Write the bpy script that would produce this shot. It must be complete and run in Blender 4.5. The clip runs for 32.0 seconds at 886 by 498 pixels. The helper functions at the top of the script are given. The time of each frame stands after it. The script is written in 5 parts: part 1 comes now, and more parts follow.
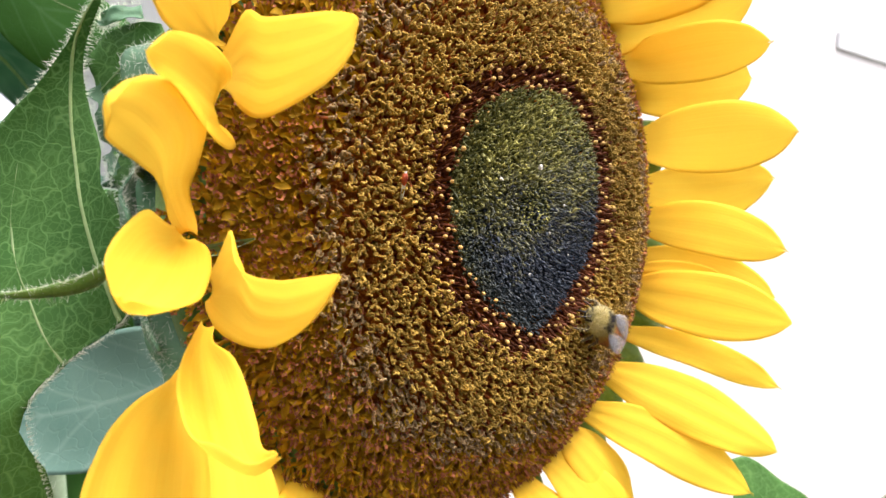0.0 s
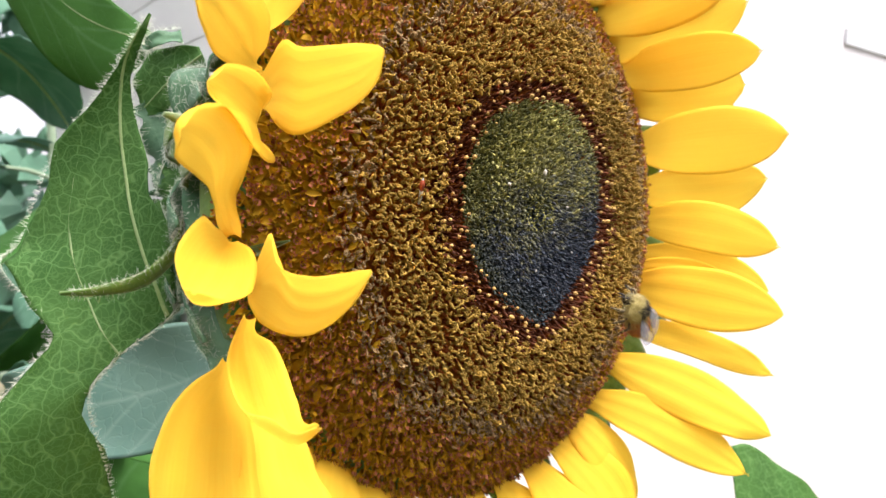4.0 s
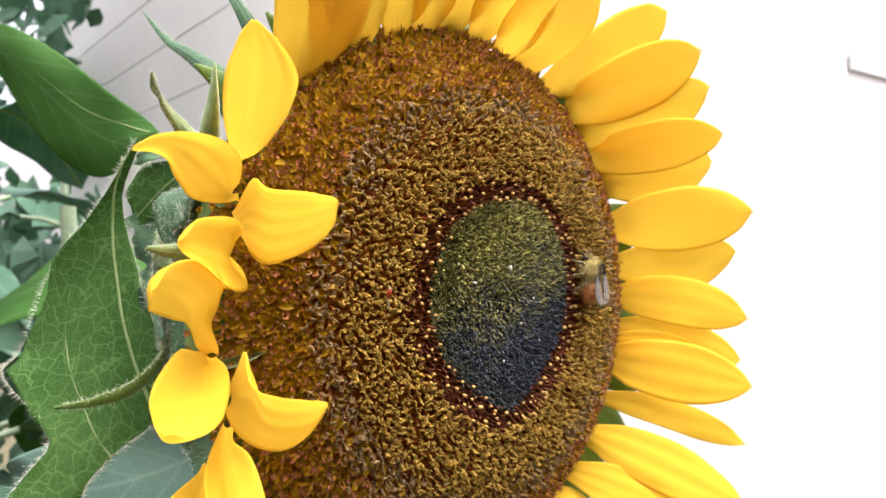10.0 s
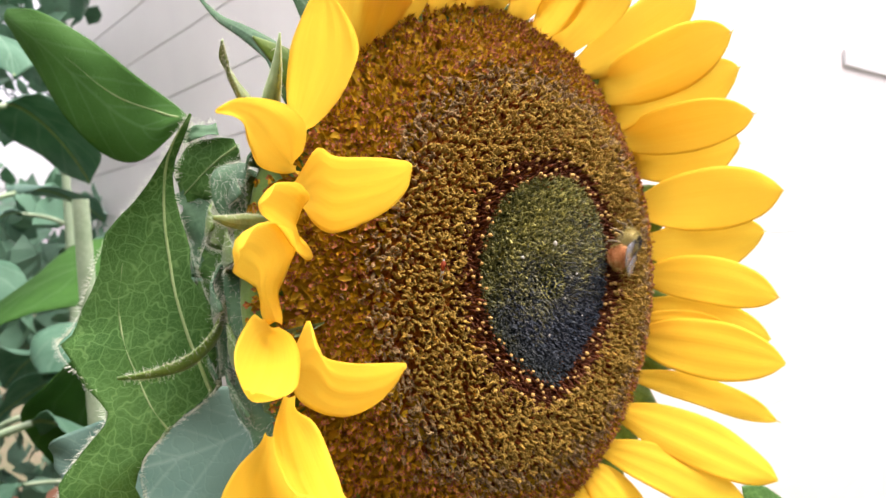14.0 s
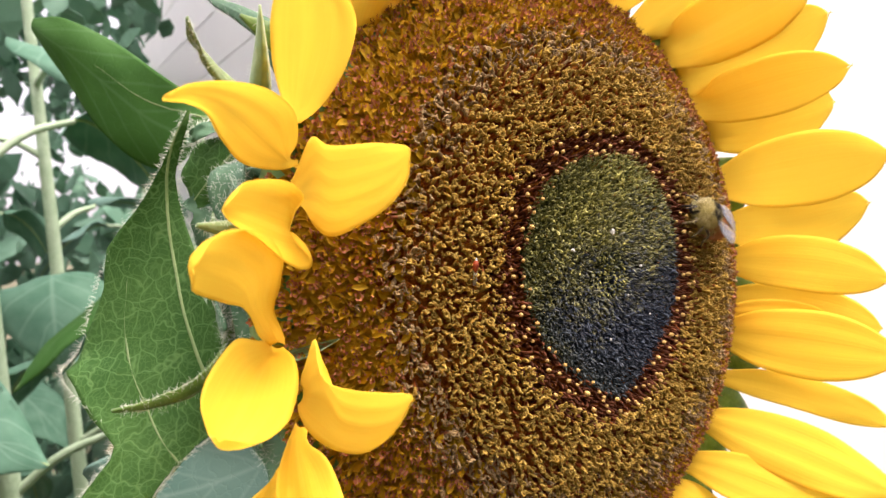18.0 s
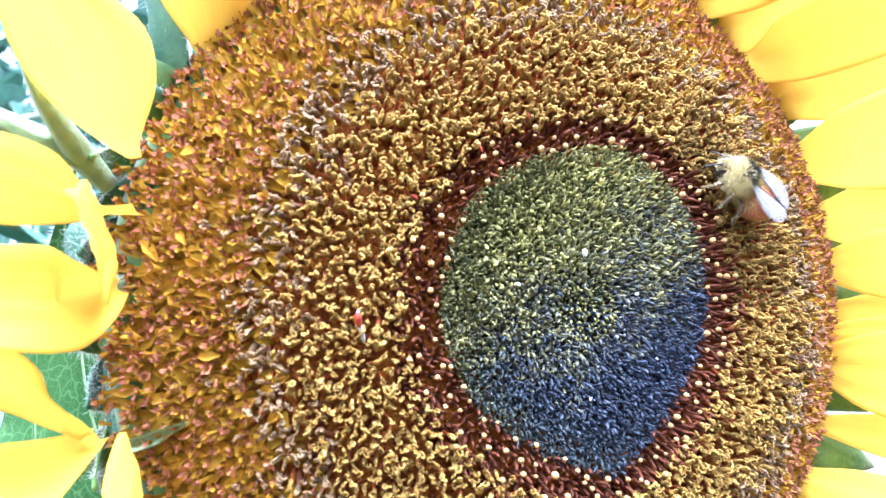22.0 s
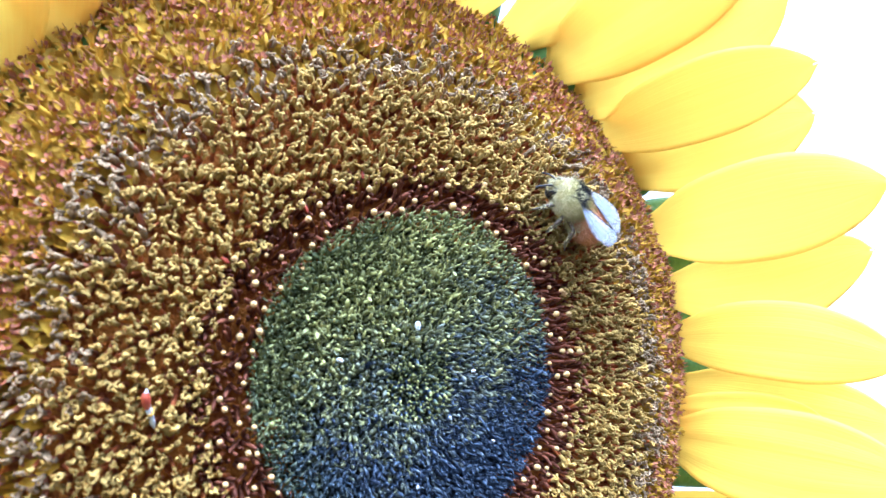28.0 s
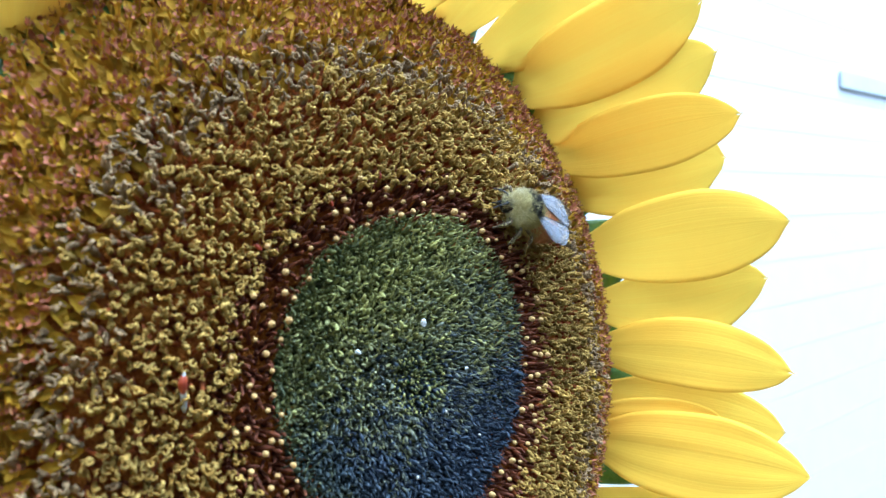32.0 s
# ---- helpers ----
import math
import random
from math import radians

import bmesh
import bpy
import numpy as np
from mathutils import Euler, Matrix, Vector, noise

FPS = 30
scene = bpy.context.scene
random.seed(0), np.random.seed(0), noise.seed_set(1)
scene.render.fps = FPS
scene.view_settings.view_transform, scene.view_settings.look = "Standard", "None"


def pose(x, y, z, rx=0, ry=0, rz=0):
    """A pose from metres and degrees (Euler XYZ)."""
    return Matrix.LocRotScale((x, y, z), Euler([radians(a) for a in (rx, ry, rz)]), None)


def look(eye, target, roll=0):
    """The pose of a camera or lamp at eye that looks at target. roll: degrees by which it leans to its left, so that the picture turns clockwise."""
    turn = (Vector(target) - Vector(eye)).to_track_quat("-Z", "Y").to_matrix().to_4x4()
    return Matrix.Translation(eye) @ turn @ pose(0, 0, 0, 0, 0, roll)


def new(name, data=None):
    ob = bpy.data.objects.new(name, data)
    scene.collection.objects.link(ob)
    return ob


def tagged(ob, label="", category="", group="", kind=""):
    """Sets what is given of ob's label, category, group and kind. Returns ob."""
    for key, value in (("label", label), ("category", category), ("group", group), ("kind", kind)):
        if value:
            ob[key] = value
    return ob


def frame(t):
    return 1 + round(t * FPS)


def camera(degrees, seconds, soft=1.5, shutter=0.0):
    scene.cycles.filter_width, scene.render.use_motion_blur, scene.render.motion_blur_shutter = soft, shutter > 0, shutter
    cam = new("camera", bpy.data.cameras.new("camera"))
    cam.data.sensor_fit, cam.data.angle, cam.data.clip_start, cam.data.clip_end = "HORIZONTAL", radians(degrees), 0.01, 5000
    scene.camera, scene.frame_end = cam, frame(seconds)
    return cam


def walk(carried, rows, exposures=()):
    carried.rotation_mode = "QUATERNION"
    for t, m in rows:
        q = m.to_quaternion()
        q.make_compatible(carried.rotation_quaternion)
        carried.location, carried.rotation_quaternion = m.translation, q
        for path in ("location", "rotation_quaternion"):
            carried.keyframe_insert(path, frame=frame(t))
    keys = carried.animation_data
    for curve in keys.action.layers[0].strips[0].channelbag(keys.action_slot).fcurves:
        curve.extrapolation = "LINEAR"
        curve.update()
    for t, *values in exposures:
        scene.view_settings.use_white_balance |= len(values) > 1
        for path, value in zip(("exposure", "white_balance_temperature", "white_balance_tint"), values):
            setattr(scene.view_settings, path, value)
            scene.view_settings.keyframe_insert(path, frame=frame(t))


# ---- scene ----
cam = camera(62.53, 32.0, soft=1.5)
cam.data.dof.use_dof = True
cam.data.dof.focus_distance = 0.165
cam.data.dof.aperture_fstop = 32.0
PATH = [
    (0, look((-0.1452, -0.1164, 1.5028), (-0.0066, 0.0272, 1.4892), -0.31)),
    (0.5, look((-0.1519, -0.1204, 1.5027), (-0.0120, 0.0219, 1.4891), -0.63)),
    (1, look((-0.1519, -0.1234, 1.5003), (-0.0138, 0.0207, 1.4859), -0.73)),
    (1.5, look((-0.1525, -0.1203, 1.5013), (-0.0142, 0.0235, 1.4872), -0.73)),
    (2, look((-0.1537, -0.1212, 1.5018), (-0.0159, 0.0230, 1.4878), -0.84)),
    (2.5, look((-0.1529, -0.1262, 1.5030), (-0.0159, 0.0190, 1.4898), -0.92)),
    (3, look((-0.1576, -0.1255, 1.5035), (-0.0196, 0.0187, 1.4904), -0.90)),
    (3.5, look((-0.1576, -0.1264, 1.5035), (-0.0207, 0.0188, 1.4902), -0.83)),
    (5.5, look((-0.1588, -0.1328, 1.5051), (-0.0217, 0.0121, 1.4916), -1.39)),
    (6, look((-0.1571, -0.1367, 1.5064), (-0.0206, 0.0090, 1.4951), -1.74)),
    (6.5, look((-0.1563, -0.1430, 1.5100), (-0.0198, 0.0028, 1.5001), -2.08)),
    (7, look((-0.1509, -0.1428, 1.5131), (-0.0166, 0.0051, 1.5037), -2.27)),
    (7.5, look((-0.1457, -0.1415, 1.5144), (-0.0126, 0.0074, 1.5056), -2.54)),
    (8, look((-0.1419, -0.1436, 1.5142), (-0.0095, 0.0060, 1.5050), -2.62)),
    (8.5, look((-0.1456, -0.1436, 1.5163), (-0.0121, 0.0051, 1.5080), -2.50)),
    (9, look((-0.1474, -0.1431, 1.5191), (-0.0146, 0.0063, 1.5119), -2.35)),
    (9.5, look((-0.1549, -0.1433, 1.5216), (-0.0203, 0.0046, 1.5153), -2.30)),
    (10, look((-0.1573, -0.1450, 1.5231), (-0.0226, 0.0027, 1.5173), -2.14)),
    (10.5, look((-0.1607, -0.1416, 1.5221), (-0.0254, 0.0057, 1.5167), -2.19)),
    (11, look((-0.1648, -0.1401, 1.5210), (-0.0293, 0.0069, 1.5167), -2.35)),
    (11.5, look((-0.1664, -0.1394, 1.5210), (-0.0301, 0.0069, 1.5167), -2.21)),
    (12, look((-0.1670, -0.1369, 1.5206), (-0.0299, 0.0087, 1.5154), -2.14)),
    (12.5, look((-0.1669, -0.1345, 1.5206), (-0.0304, 0.0117, 1.5156), -2.20)),
    (13, look((-0.1686, -0.1336, 1.5191), (-0.0320, 0.0123, 1.5136), -2.14)),
    (13.5, look((-0.1696, -0.1356, 1.5184), (-0.0334, 0.0107, 1.5124), -2.31)),
    (14, look((-0.1697, -0.1360, 1.5170), (-0.0339, 0.0106, 1.5109), -2.49)),
    (14.5, look((-0.1640, -0.1282, 1.5163), (-0.0286, 0.0188, 1.5085), -2.37)),
    (16.5, look((-0.1536, -0.1225, 1.5161), (-0.0207, 0.0267, 1.5080), -2.68)),
    (17, look((-0.1519, -0.1204, 1.5141), (-0.0213, 0.0307, 1.5045), -3.03)),
    (17.5, look((-0.1499, -0.1225, 1.5169), (-0.0253, 0.0338, 1.5095), -4.78)),
    (18, look((-0.1434, -0.1236, 1.5172), (-0.0248, 0.0373, 1.5100), -5.63)),
    (18.5, look((-0.1310, -0.1295, 1.5175), (-0.0198, 0.0366, 1.5116), -6.79)),
    (19, look((-0.1217, -0.1406, 1.5207), (-0.0199, 0.0315, 1.5163), -7.35)),
    (19.5, look((-0.1139, -0.1482, 1.5217), (-0.0229, 0.0298, 1.5175), -7.76)),
    (20, look((-0.1106, -0.1485, 1.5245), (-0.0231, 0.0314, 1.5218), -7.55)),
    (20.5, look((-0.0986, -0.1428, 1.5221), (-0.0190, 0.0406, 1.5186), -8.65)),
    (21, look((-0.0900, -0.1355, 1.5202), (-0.0168, 0.0506, 1.5196), -9.45)),
    (21.5, look((-0.0816, -0.1305, 1.5191), (-0.0090, 0.0559, 1.5196), -9.98)),
    (22, look((-0.0728, -0.1186, 1.5164), (-0.0007, 0.0680, 1.5159), -10.22)),
    (22.5, look((-0.0634, -0.1134, 1.5166), (0.0089, 0.0731, 1.5159), -10.44)),
    (23, look((-0.0576, -0.1133, 1.5181), (0.0148, 0.0732, 1.5187), -10.48)),
    (23.5, look((-0.0507, -0.1080, 1.5173), (0.0212, 0.0787, 1.5175), -10.53)),
    (24, look((-0.0479, -0.1051, 1.5148), (0.0248, 0.0813, 1.5148), -10.77)),
    (24.5, look((-0.0431, -0.1016, 1.5140), (0.0297, 0.0847, 1.5148), -10.94)),
    (25, look((-0.0410, -0.1039, 1.5162), (0.0331, 0.0818, 1.5193), -11.07)),
    (25.5, look((-0.0430, -0.1086, 1.5183), (0.0332, 0.0763, 1.5221), -10.59)),
    (26, look((-0.0414, -0.1101, 1.5186), (0.0362, 0.0741, 1.5225), -10.05)),
    (26.5, look((-0.0416, -0.1105, 1.5180), (0.0392, 0.0724, 1.5224), -9.73)),
    (28.5, look((-0.0608, -0.1144, 1.5194), (0.0450, 0.0552, 1.5248), -7.68)),
    (29, look((-0.0617, -0.1088, 1.5166), (0.0507, 0.0566, 1.5201), -7.12)),
    (29.5, look((-0.0610, -0.1031, 1.5166), (0.0557, 0.0592, 1.5203), -6.57)),
    (30, look((-0.0640, -0.1021, 1.5179), (0.0584, 0.0560, 1.5224), -6.14)),
    (30.5, look((-0.0688, -0.1037, 1.5194), (0.0573, 0.0514, 1.5236), -5.54)),
    (31, look((-0.0760, -0.1028, 1.5194), (0.0545, 0.0487, 1.5235), -5.30)),
    (31.5, look((-0.0811, -0.1032, 1.5200), (0.0521, 0.0460, 1.5244), -4.95)),
    (32, look((-0.0856, -0.1015, 1.5204), (0.0496, 0.0457, 1.5254), -4.81)),
]
EXPOSURES = [(0, 1.55, 6600, 20), (6, 1.48, 6650, 21), (12, 1.40, 6950, 24), (18, 1.42, 7000, 27), (19, 1.82, 5650, 27), (19.5, 1.90, 5450, 27), (21, 2.20, 5100, 28), (22.3, 2.86, 4850, 28), (26, 2.88, 4400, 30), (29, 2.10, 4350, 11), (30, 1.84, 4400, 9), (32, 1.50, 4550, 5)]
walk(cam, PATH, EXPOSURES)

# ---- world and light ----
world = bpy.data.worlds.new("overcast_sky")
scene.world = world
world.use_nodes = True
sky = world.node_tree.nodes.new("ShaderNodeTexSky")
sky.sky_type = "NISHITA"
sky.sun_disc = False
sky.sun_elevation, sky.sun_rotation = radians(58), radians(222)
sky.air_density, sky.dust_density, sky.ozone_density = 1.0, 4.0, 1.0
back = world.node_tree.nodes["Background"]
back.inputs["Strength"].default_value = 0.15
veil = world.node_tree.nodes.new("ShaderNodeMix")
veil.data_type = "RGBA"
veil.inputs[0].default_value = 0.75
way = world.node_tree.nodes.new("ShaderNodeTexCoord")
rise = world.node_tree.nodes.new("ShaderNodeSeparateXYZ")
world.node_tree.links.new(way.outputs["Generated"], rise.inputs[0])
cloud = world.node_tree.nodes.new("ShaderNodeMix")          # overcast: three times brighter overhead than at the horizon
cloud.data_type = "RGBA"
cloud.inputs[6].default_value, cloud.inputs[7].default_value = (2.3, 2.35, 2.45, 1), (10.2, 10.4, 10.8, 1)
world.node_tree.links.new(rise.outputs[2], cloud.inputs[0])
world.node_tree.links.new(cloud.outputs[2], veil.inputs[7])
world.node_tree.links.new(sky.outputs[0], veil.inputs[6])
world.node_tree.links.new(veil.outputs[2], back.inputs["Color"])
sun = new("sun", bpy.data.lights.new("sun", "SUN"))
sun.data.energy, sun.data.angle, sun.data.color = 2.7, radians(30), (1.0, 0.96, 0.9)
sun.matrix_world = look((1.7, -1.3, 6.0), (0, 0, 1.5))

O = Vector((0, 0, 1.5))          # centre of the flower head
RIM, PATCH = 0.083, 0.0300       # radii of the seed disc and of its unopened middle


# ---- materials ----
def shader(name):
    m = bpy.data.materials.new(name)
    m.use_nodes = True
    nt = m.node_tree
    return m, nt, nt.nodes["Principled BSDF"]


def nd(nt, kind, **sockets):
    n = nt.nodes.new("ShaderNode" + kind)
    for k, v in sockets.items():
        n.inputs[k.replace("_", " ")].default_value = v
    return n


def mixed(nt, fac, a, b, blend="MIX"):
    n = nt.nodes.new("ShaderNodeMix")
    n.data_type, n.blend_type = "RGBA", blend
    for sock, v in ((n.inputs[0], fac), (n.inputs[6], a), (n.inputs[7], b)):
        if isinstance(v, bpy.types.NodeSocket):
            nt.links.new(v, sock)
        else:
            sock.default_value = (*v, 1) if isinstance(v, tuple) else v
    return n.outputs[2]


def ramp(nt, source, lo, hi):
    n = nt.nodes.new("ShaderNodeMapRange")
    n.inputs[1].default_value, n.inputs[2].default_value = lo, hi
    nt.links.new(source, n.inputs[0])
    return n.outputs[0]


def maths(nt, op, a, b=0.0):
    n = nt.nodes.new("ShaderNodeMath")
    n.operation = op
    for sock, v in zip(n.inputs, (a, b)):
        if isinstance(v, bpy.types.NodeSocket):
            nt.links.new(v, sock)
        else:
            sock.default_value = v
    return n.outputs[0]


def noisy(nt, coords, scale, detail=3.0, out="Fac"):
    n = nd(nt, "TexNoise", Scale=scale, Detail=detail)
    nt.links.new(coords, n.inputs["Vector"])
    return n.outputs[out]


def chance(nt):
    """A random number for each island of each object."""
    a = nt.nodes.new("ShaderNodeNewGeometry").outputs["Random Per Island"]
    b = nt.nodes.new("ShaderNodeObjectInfo").outputs["Random"]
    return maths(nt, "FRACT", maths(nt, "ADD", a, b))


def bumped(nt, bsdf, height, strength, distance):
    b = nd(nt, "Bump", Strength=strength, Distance=distance)
    nt.links.new(height, b.inputs["Height"])
    nt.links.new(b.outputs[0], bsdf.inputs["Normal"])


def leaflike(nt, bsdf, colour, share, tint=None):
    """Lets part of the light through, as a petal or a leaf does."""
    t = nd(nt, "BsdfTranslucent")
    nt.links.new(tint or colour, t.inputs["Color"])
    mix = nd(nt, "MixShader", Fac=share)
    nt.links.new(bsdf.outputs[0], mix.inputs[1])
    nt.links.new(t.outputs[0], mix.inputs[2])
    nt.links.new(mix.outputs[0], nt.nodes["Material Output"].inputs[0])


def surface(name, a, b, scale, rough=0.6, relief=0.3, depth=0.0003, spread=0.25, through_light=0.0, sheen=0.0, spec=0.4):
    """Two colours mixed by noise at two scales, with a random shade for each piece and fine relief."""
    m, nt, bsdf = shader(name)
    co = nt.nodes.new("ShaderNodeTexCoord").outputs["Object"]
    n1, n2 = noisy(nt, co, scale), noisy(nt, co, scale * 6.5, 2.0)
    f = ramp(nt, maths(nt, "ADD", maths(nt, "MULTIPLY", n1, 0.65), maths(nt, "MULTIPLY", n2, 0.35)), 0.36, 0.64)
    c = mixed(nt, f, a, b)
    shade = ramp(nt, chance(nt), -1.0, 1.0)
    shade.node.inputs[3].default_value, shade.node.inputs[4].default_value = 1 - 3 * spread, 1 + spread
    g = nd(nt, "CombineColor")
    for s in g.inputs[:3]:
        nt.links.new(shade, s)
    c = mixed(nt, 1.0, c, g.outputs[0], "MULTIPLY")
    nt.links.new(c, bsdf.inputs["Base Color"])
    bsdf.inputs["Roughness"].default_value = rough
    bsdf.inputs["Specular IOR Level"].default_value = spec
    if sheen:
        bsdf.inputs["Sheen Weight"].default_value = sheen
    if relief:
        bumped(nt, bsdf, n2, relief, depth)
    if through_light:
        leaflike(nt, bsdf, c, through_light)
    return m


def petal_material():
    m, nt, bsdf = shader("petal_yellow")
    tc = nt.nodes.new("ShaderNodeTexCoord")
    sep = nd(nt, "SeparateXYZ")
    nt.links.new(tc.outputs["UV"], sep.inputs[0])
    stretch = nd(nt, "Mapping")
    stretch.inputs["Scale"].default_value = (34, 0.9, 1)
    nt.links.new(tc.outputs["UV"], stretch.inputs[0])
    streak = noisy(nt, stretch.outputs[0], 1.0, 4.0)
    blotch = noisy(nt, tc.outputs["Object"], 90.0, 3.0)
    c = mixed(nt, ramp(nt, streak, 0.3, 0.7), (0.945, 0.650, 0.045), (0.970, 0.740, 0.100))
    c = mixed(nt, ramp(nt, blotch, 0.35, 0.75), c, (0.955, 0.685, 0.070))
    c = mixed(nt, maths(nt, "MULTIPLY", ramp(nt, sep.outputs[1], 0.30, 0.0), 0.4), c, (0.88, 0.47, 0.015))
    nt.links.new(c, bsdf.inputs["Base Color"])
    bsdf.inputs["Roughness"].default_value = 0.62
    bsdf.inputs["Specular IOR Level"].default_value = 0.09
    bumped(nt, bsdf, streak, 0.34, 0.0006)
    leaflike(nt, bsdf, c, 0.62, mixed(nt, 0.65, c, (1.0, 0.89, 0.36)))
    return m


def leaf_material(name, a, b, vein, cells=85.0, share=0.3, net=0.55, ribs=0.0):
    """Green blade with a net of pale veinlets."""
    m, nt, bsdf = shader(name)
    co = nt.nodes.new("ShaderNodeTexCoord").outputs["Object"]
    warp = nd(nt, "VectorMath")
    warp.operation = "MULTIPLY_ADD"
    nt.links.new(noisy(nt, co, 170.0, 2.0, "Color"), warp.inputs[0])
    warp.inputs[1].default_value = (0.0055, 0.0055, 0.0055)
    nt.links.new(co, warp.inputs[2])
    lines = []
    for s, w in ((cells, 0.060), (cells * 3.3, 0.11)):
        v = nd(nt, "TexVoronoi", Scale=s)
        v.feature = "DISTANCE_TO_EDGE"
        nt.links.new(warp.outputs[0], v.inputs["Vector"])
        lines.append(ramp(nt, v.outputs["Distance"], w, 0.0))
    f = noisy(nt, co, 40.0)
    c = mixed(nt, ramp(nt, f, 0.3, 0.7), a, b)
    net_fac = maths(nt, "MAXIMUM", maths(nt, "MULTIPLY", lines[0], net), maths(nt, "MULTIPLY", lines[1], net * 0.45))
    c = mixed(nt, net_fac, c, vein)
    if ribs:                                   # soft side veins that sweep towards the tip
        uv = nd(nt, "SeparateXYZ")
        nt.links.new(nt.nodes.new("ShaderNodeTexCoord").outputs["UV"], uv.inputs[0])
        far = maths(nt, "ABSOLUTE", maths(nt, "SUBTRACT", uv.outputs[0], 0.5))
        wav = maths(nt, "FRACT", maths(nt, "ADD", maths(nt, "SUBTRACT", maths(nt, "MULTIPLY", uv.outputs[1], 6.0), maths(nt, "MULTIPLY", far, 3.4)), maths(nt, "MULTIPLY", f, 0.5)))
        line = ramp(nt, maths(nt, "ABSOLUTE", maths(nt, "SUBTRACT", wav, 0.5)), 0.09, 0.0)
        c = mixed(nt, maths(nt, "MULTIPLY", line, ribs), c, vein)
        c = mixed(nt, maths(nt, "MULTIPLY", ramp(nt, far, 0.03, 0.0), 0.6), c, vein)
    nt.links.new(c, bsdf.inputs["Base Color"])
    bsdf.inputs["Roughness"].default_value = 0.65
    bsdf.inputs["Specular IOR Level"].default_value = 0.16
    bumped(nt, bsdf, maths(nt, "SUBTRACT", f, lines[0]), 0.18, 0.0006)
    leaflike(nt, bsdf, c, share)
    return m


def patch_material(name, tip_a, tip_b, low_a, low_b, gloss=0.38):
    """Unopened florets: yellow-green above, slate blue to near black below, with an uneven border; shade on the lower
    half is part of that colour.
    """
    m, nt, bsdf = shader(name)
    co = nt.nodes.new("ShaderNodeTexCoord").outputs["Object"]
    sep = nd(nt, "SeparateXYZ")
    nt.links.new(co, sep.inputs[0])
    rnd = chance(nt)
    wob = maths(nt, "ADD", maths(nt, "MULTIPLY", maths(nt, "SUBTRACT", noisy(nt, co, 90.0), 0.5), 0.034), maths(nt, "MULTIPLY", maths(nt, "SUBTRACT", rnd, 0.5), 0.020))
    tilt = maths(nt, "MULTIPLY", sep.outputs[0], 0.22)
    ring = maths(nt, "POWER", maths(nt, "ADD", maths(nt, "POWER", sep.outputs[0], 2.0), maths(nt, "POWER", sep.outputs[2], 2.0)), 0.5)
    # split by height: floret green plus top light above, bluish shade painted below
    green_lit = ramp(nt, maths(nt, "ADD", maths(nt, "SUBTRACT", sep.outputs[2], tilt), wob), -0.008, 0.016)
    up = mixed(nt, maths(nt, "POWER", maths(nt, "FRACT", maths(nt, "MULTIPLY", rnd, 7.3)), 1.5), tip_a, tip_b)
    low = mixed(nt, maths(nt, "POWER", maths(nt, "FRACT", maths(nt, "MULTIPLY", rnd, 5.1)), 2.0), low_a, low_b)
    c = mixed(nt, green_lit, low, up)
    pale = maths(nt, "MULTIPLY", maths(nt, "GREATER_THAN", maths(nt, "FRACT", maths(nt, "MULTIPLY", rnd, 11.7)), 0.87), ramp(nt, ring, 0.020, 0.006))
    c = mixed(nt, maths(nt, "MULTIPLY", pale, 0.7), c, (0.26, 0.28, 0.20))
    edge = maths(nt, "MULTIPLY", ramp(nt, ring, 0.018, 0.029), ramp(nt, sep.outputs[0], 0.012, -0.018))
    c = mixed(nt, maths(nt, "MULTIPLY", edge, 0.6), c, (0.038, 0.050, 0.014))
    nt.links.new(c, bsdf.inputs["Base Color"])
    bsdf.inputs["Roughness"].default_value = gloss
    bsdf.inputs["Specular IOR Level"].default_value = 0.30
    return m


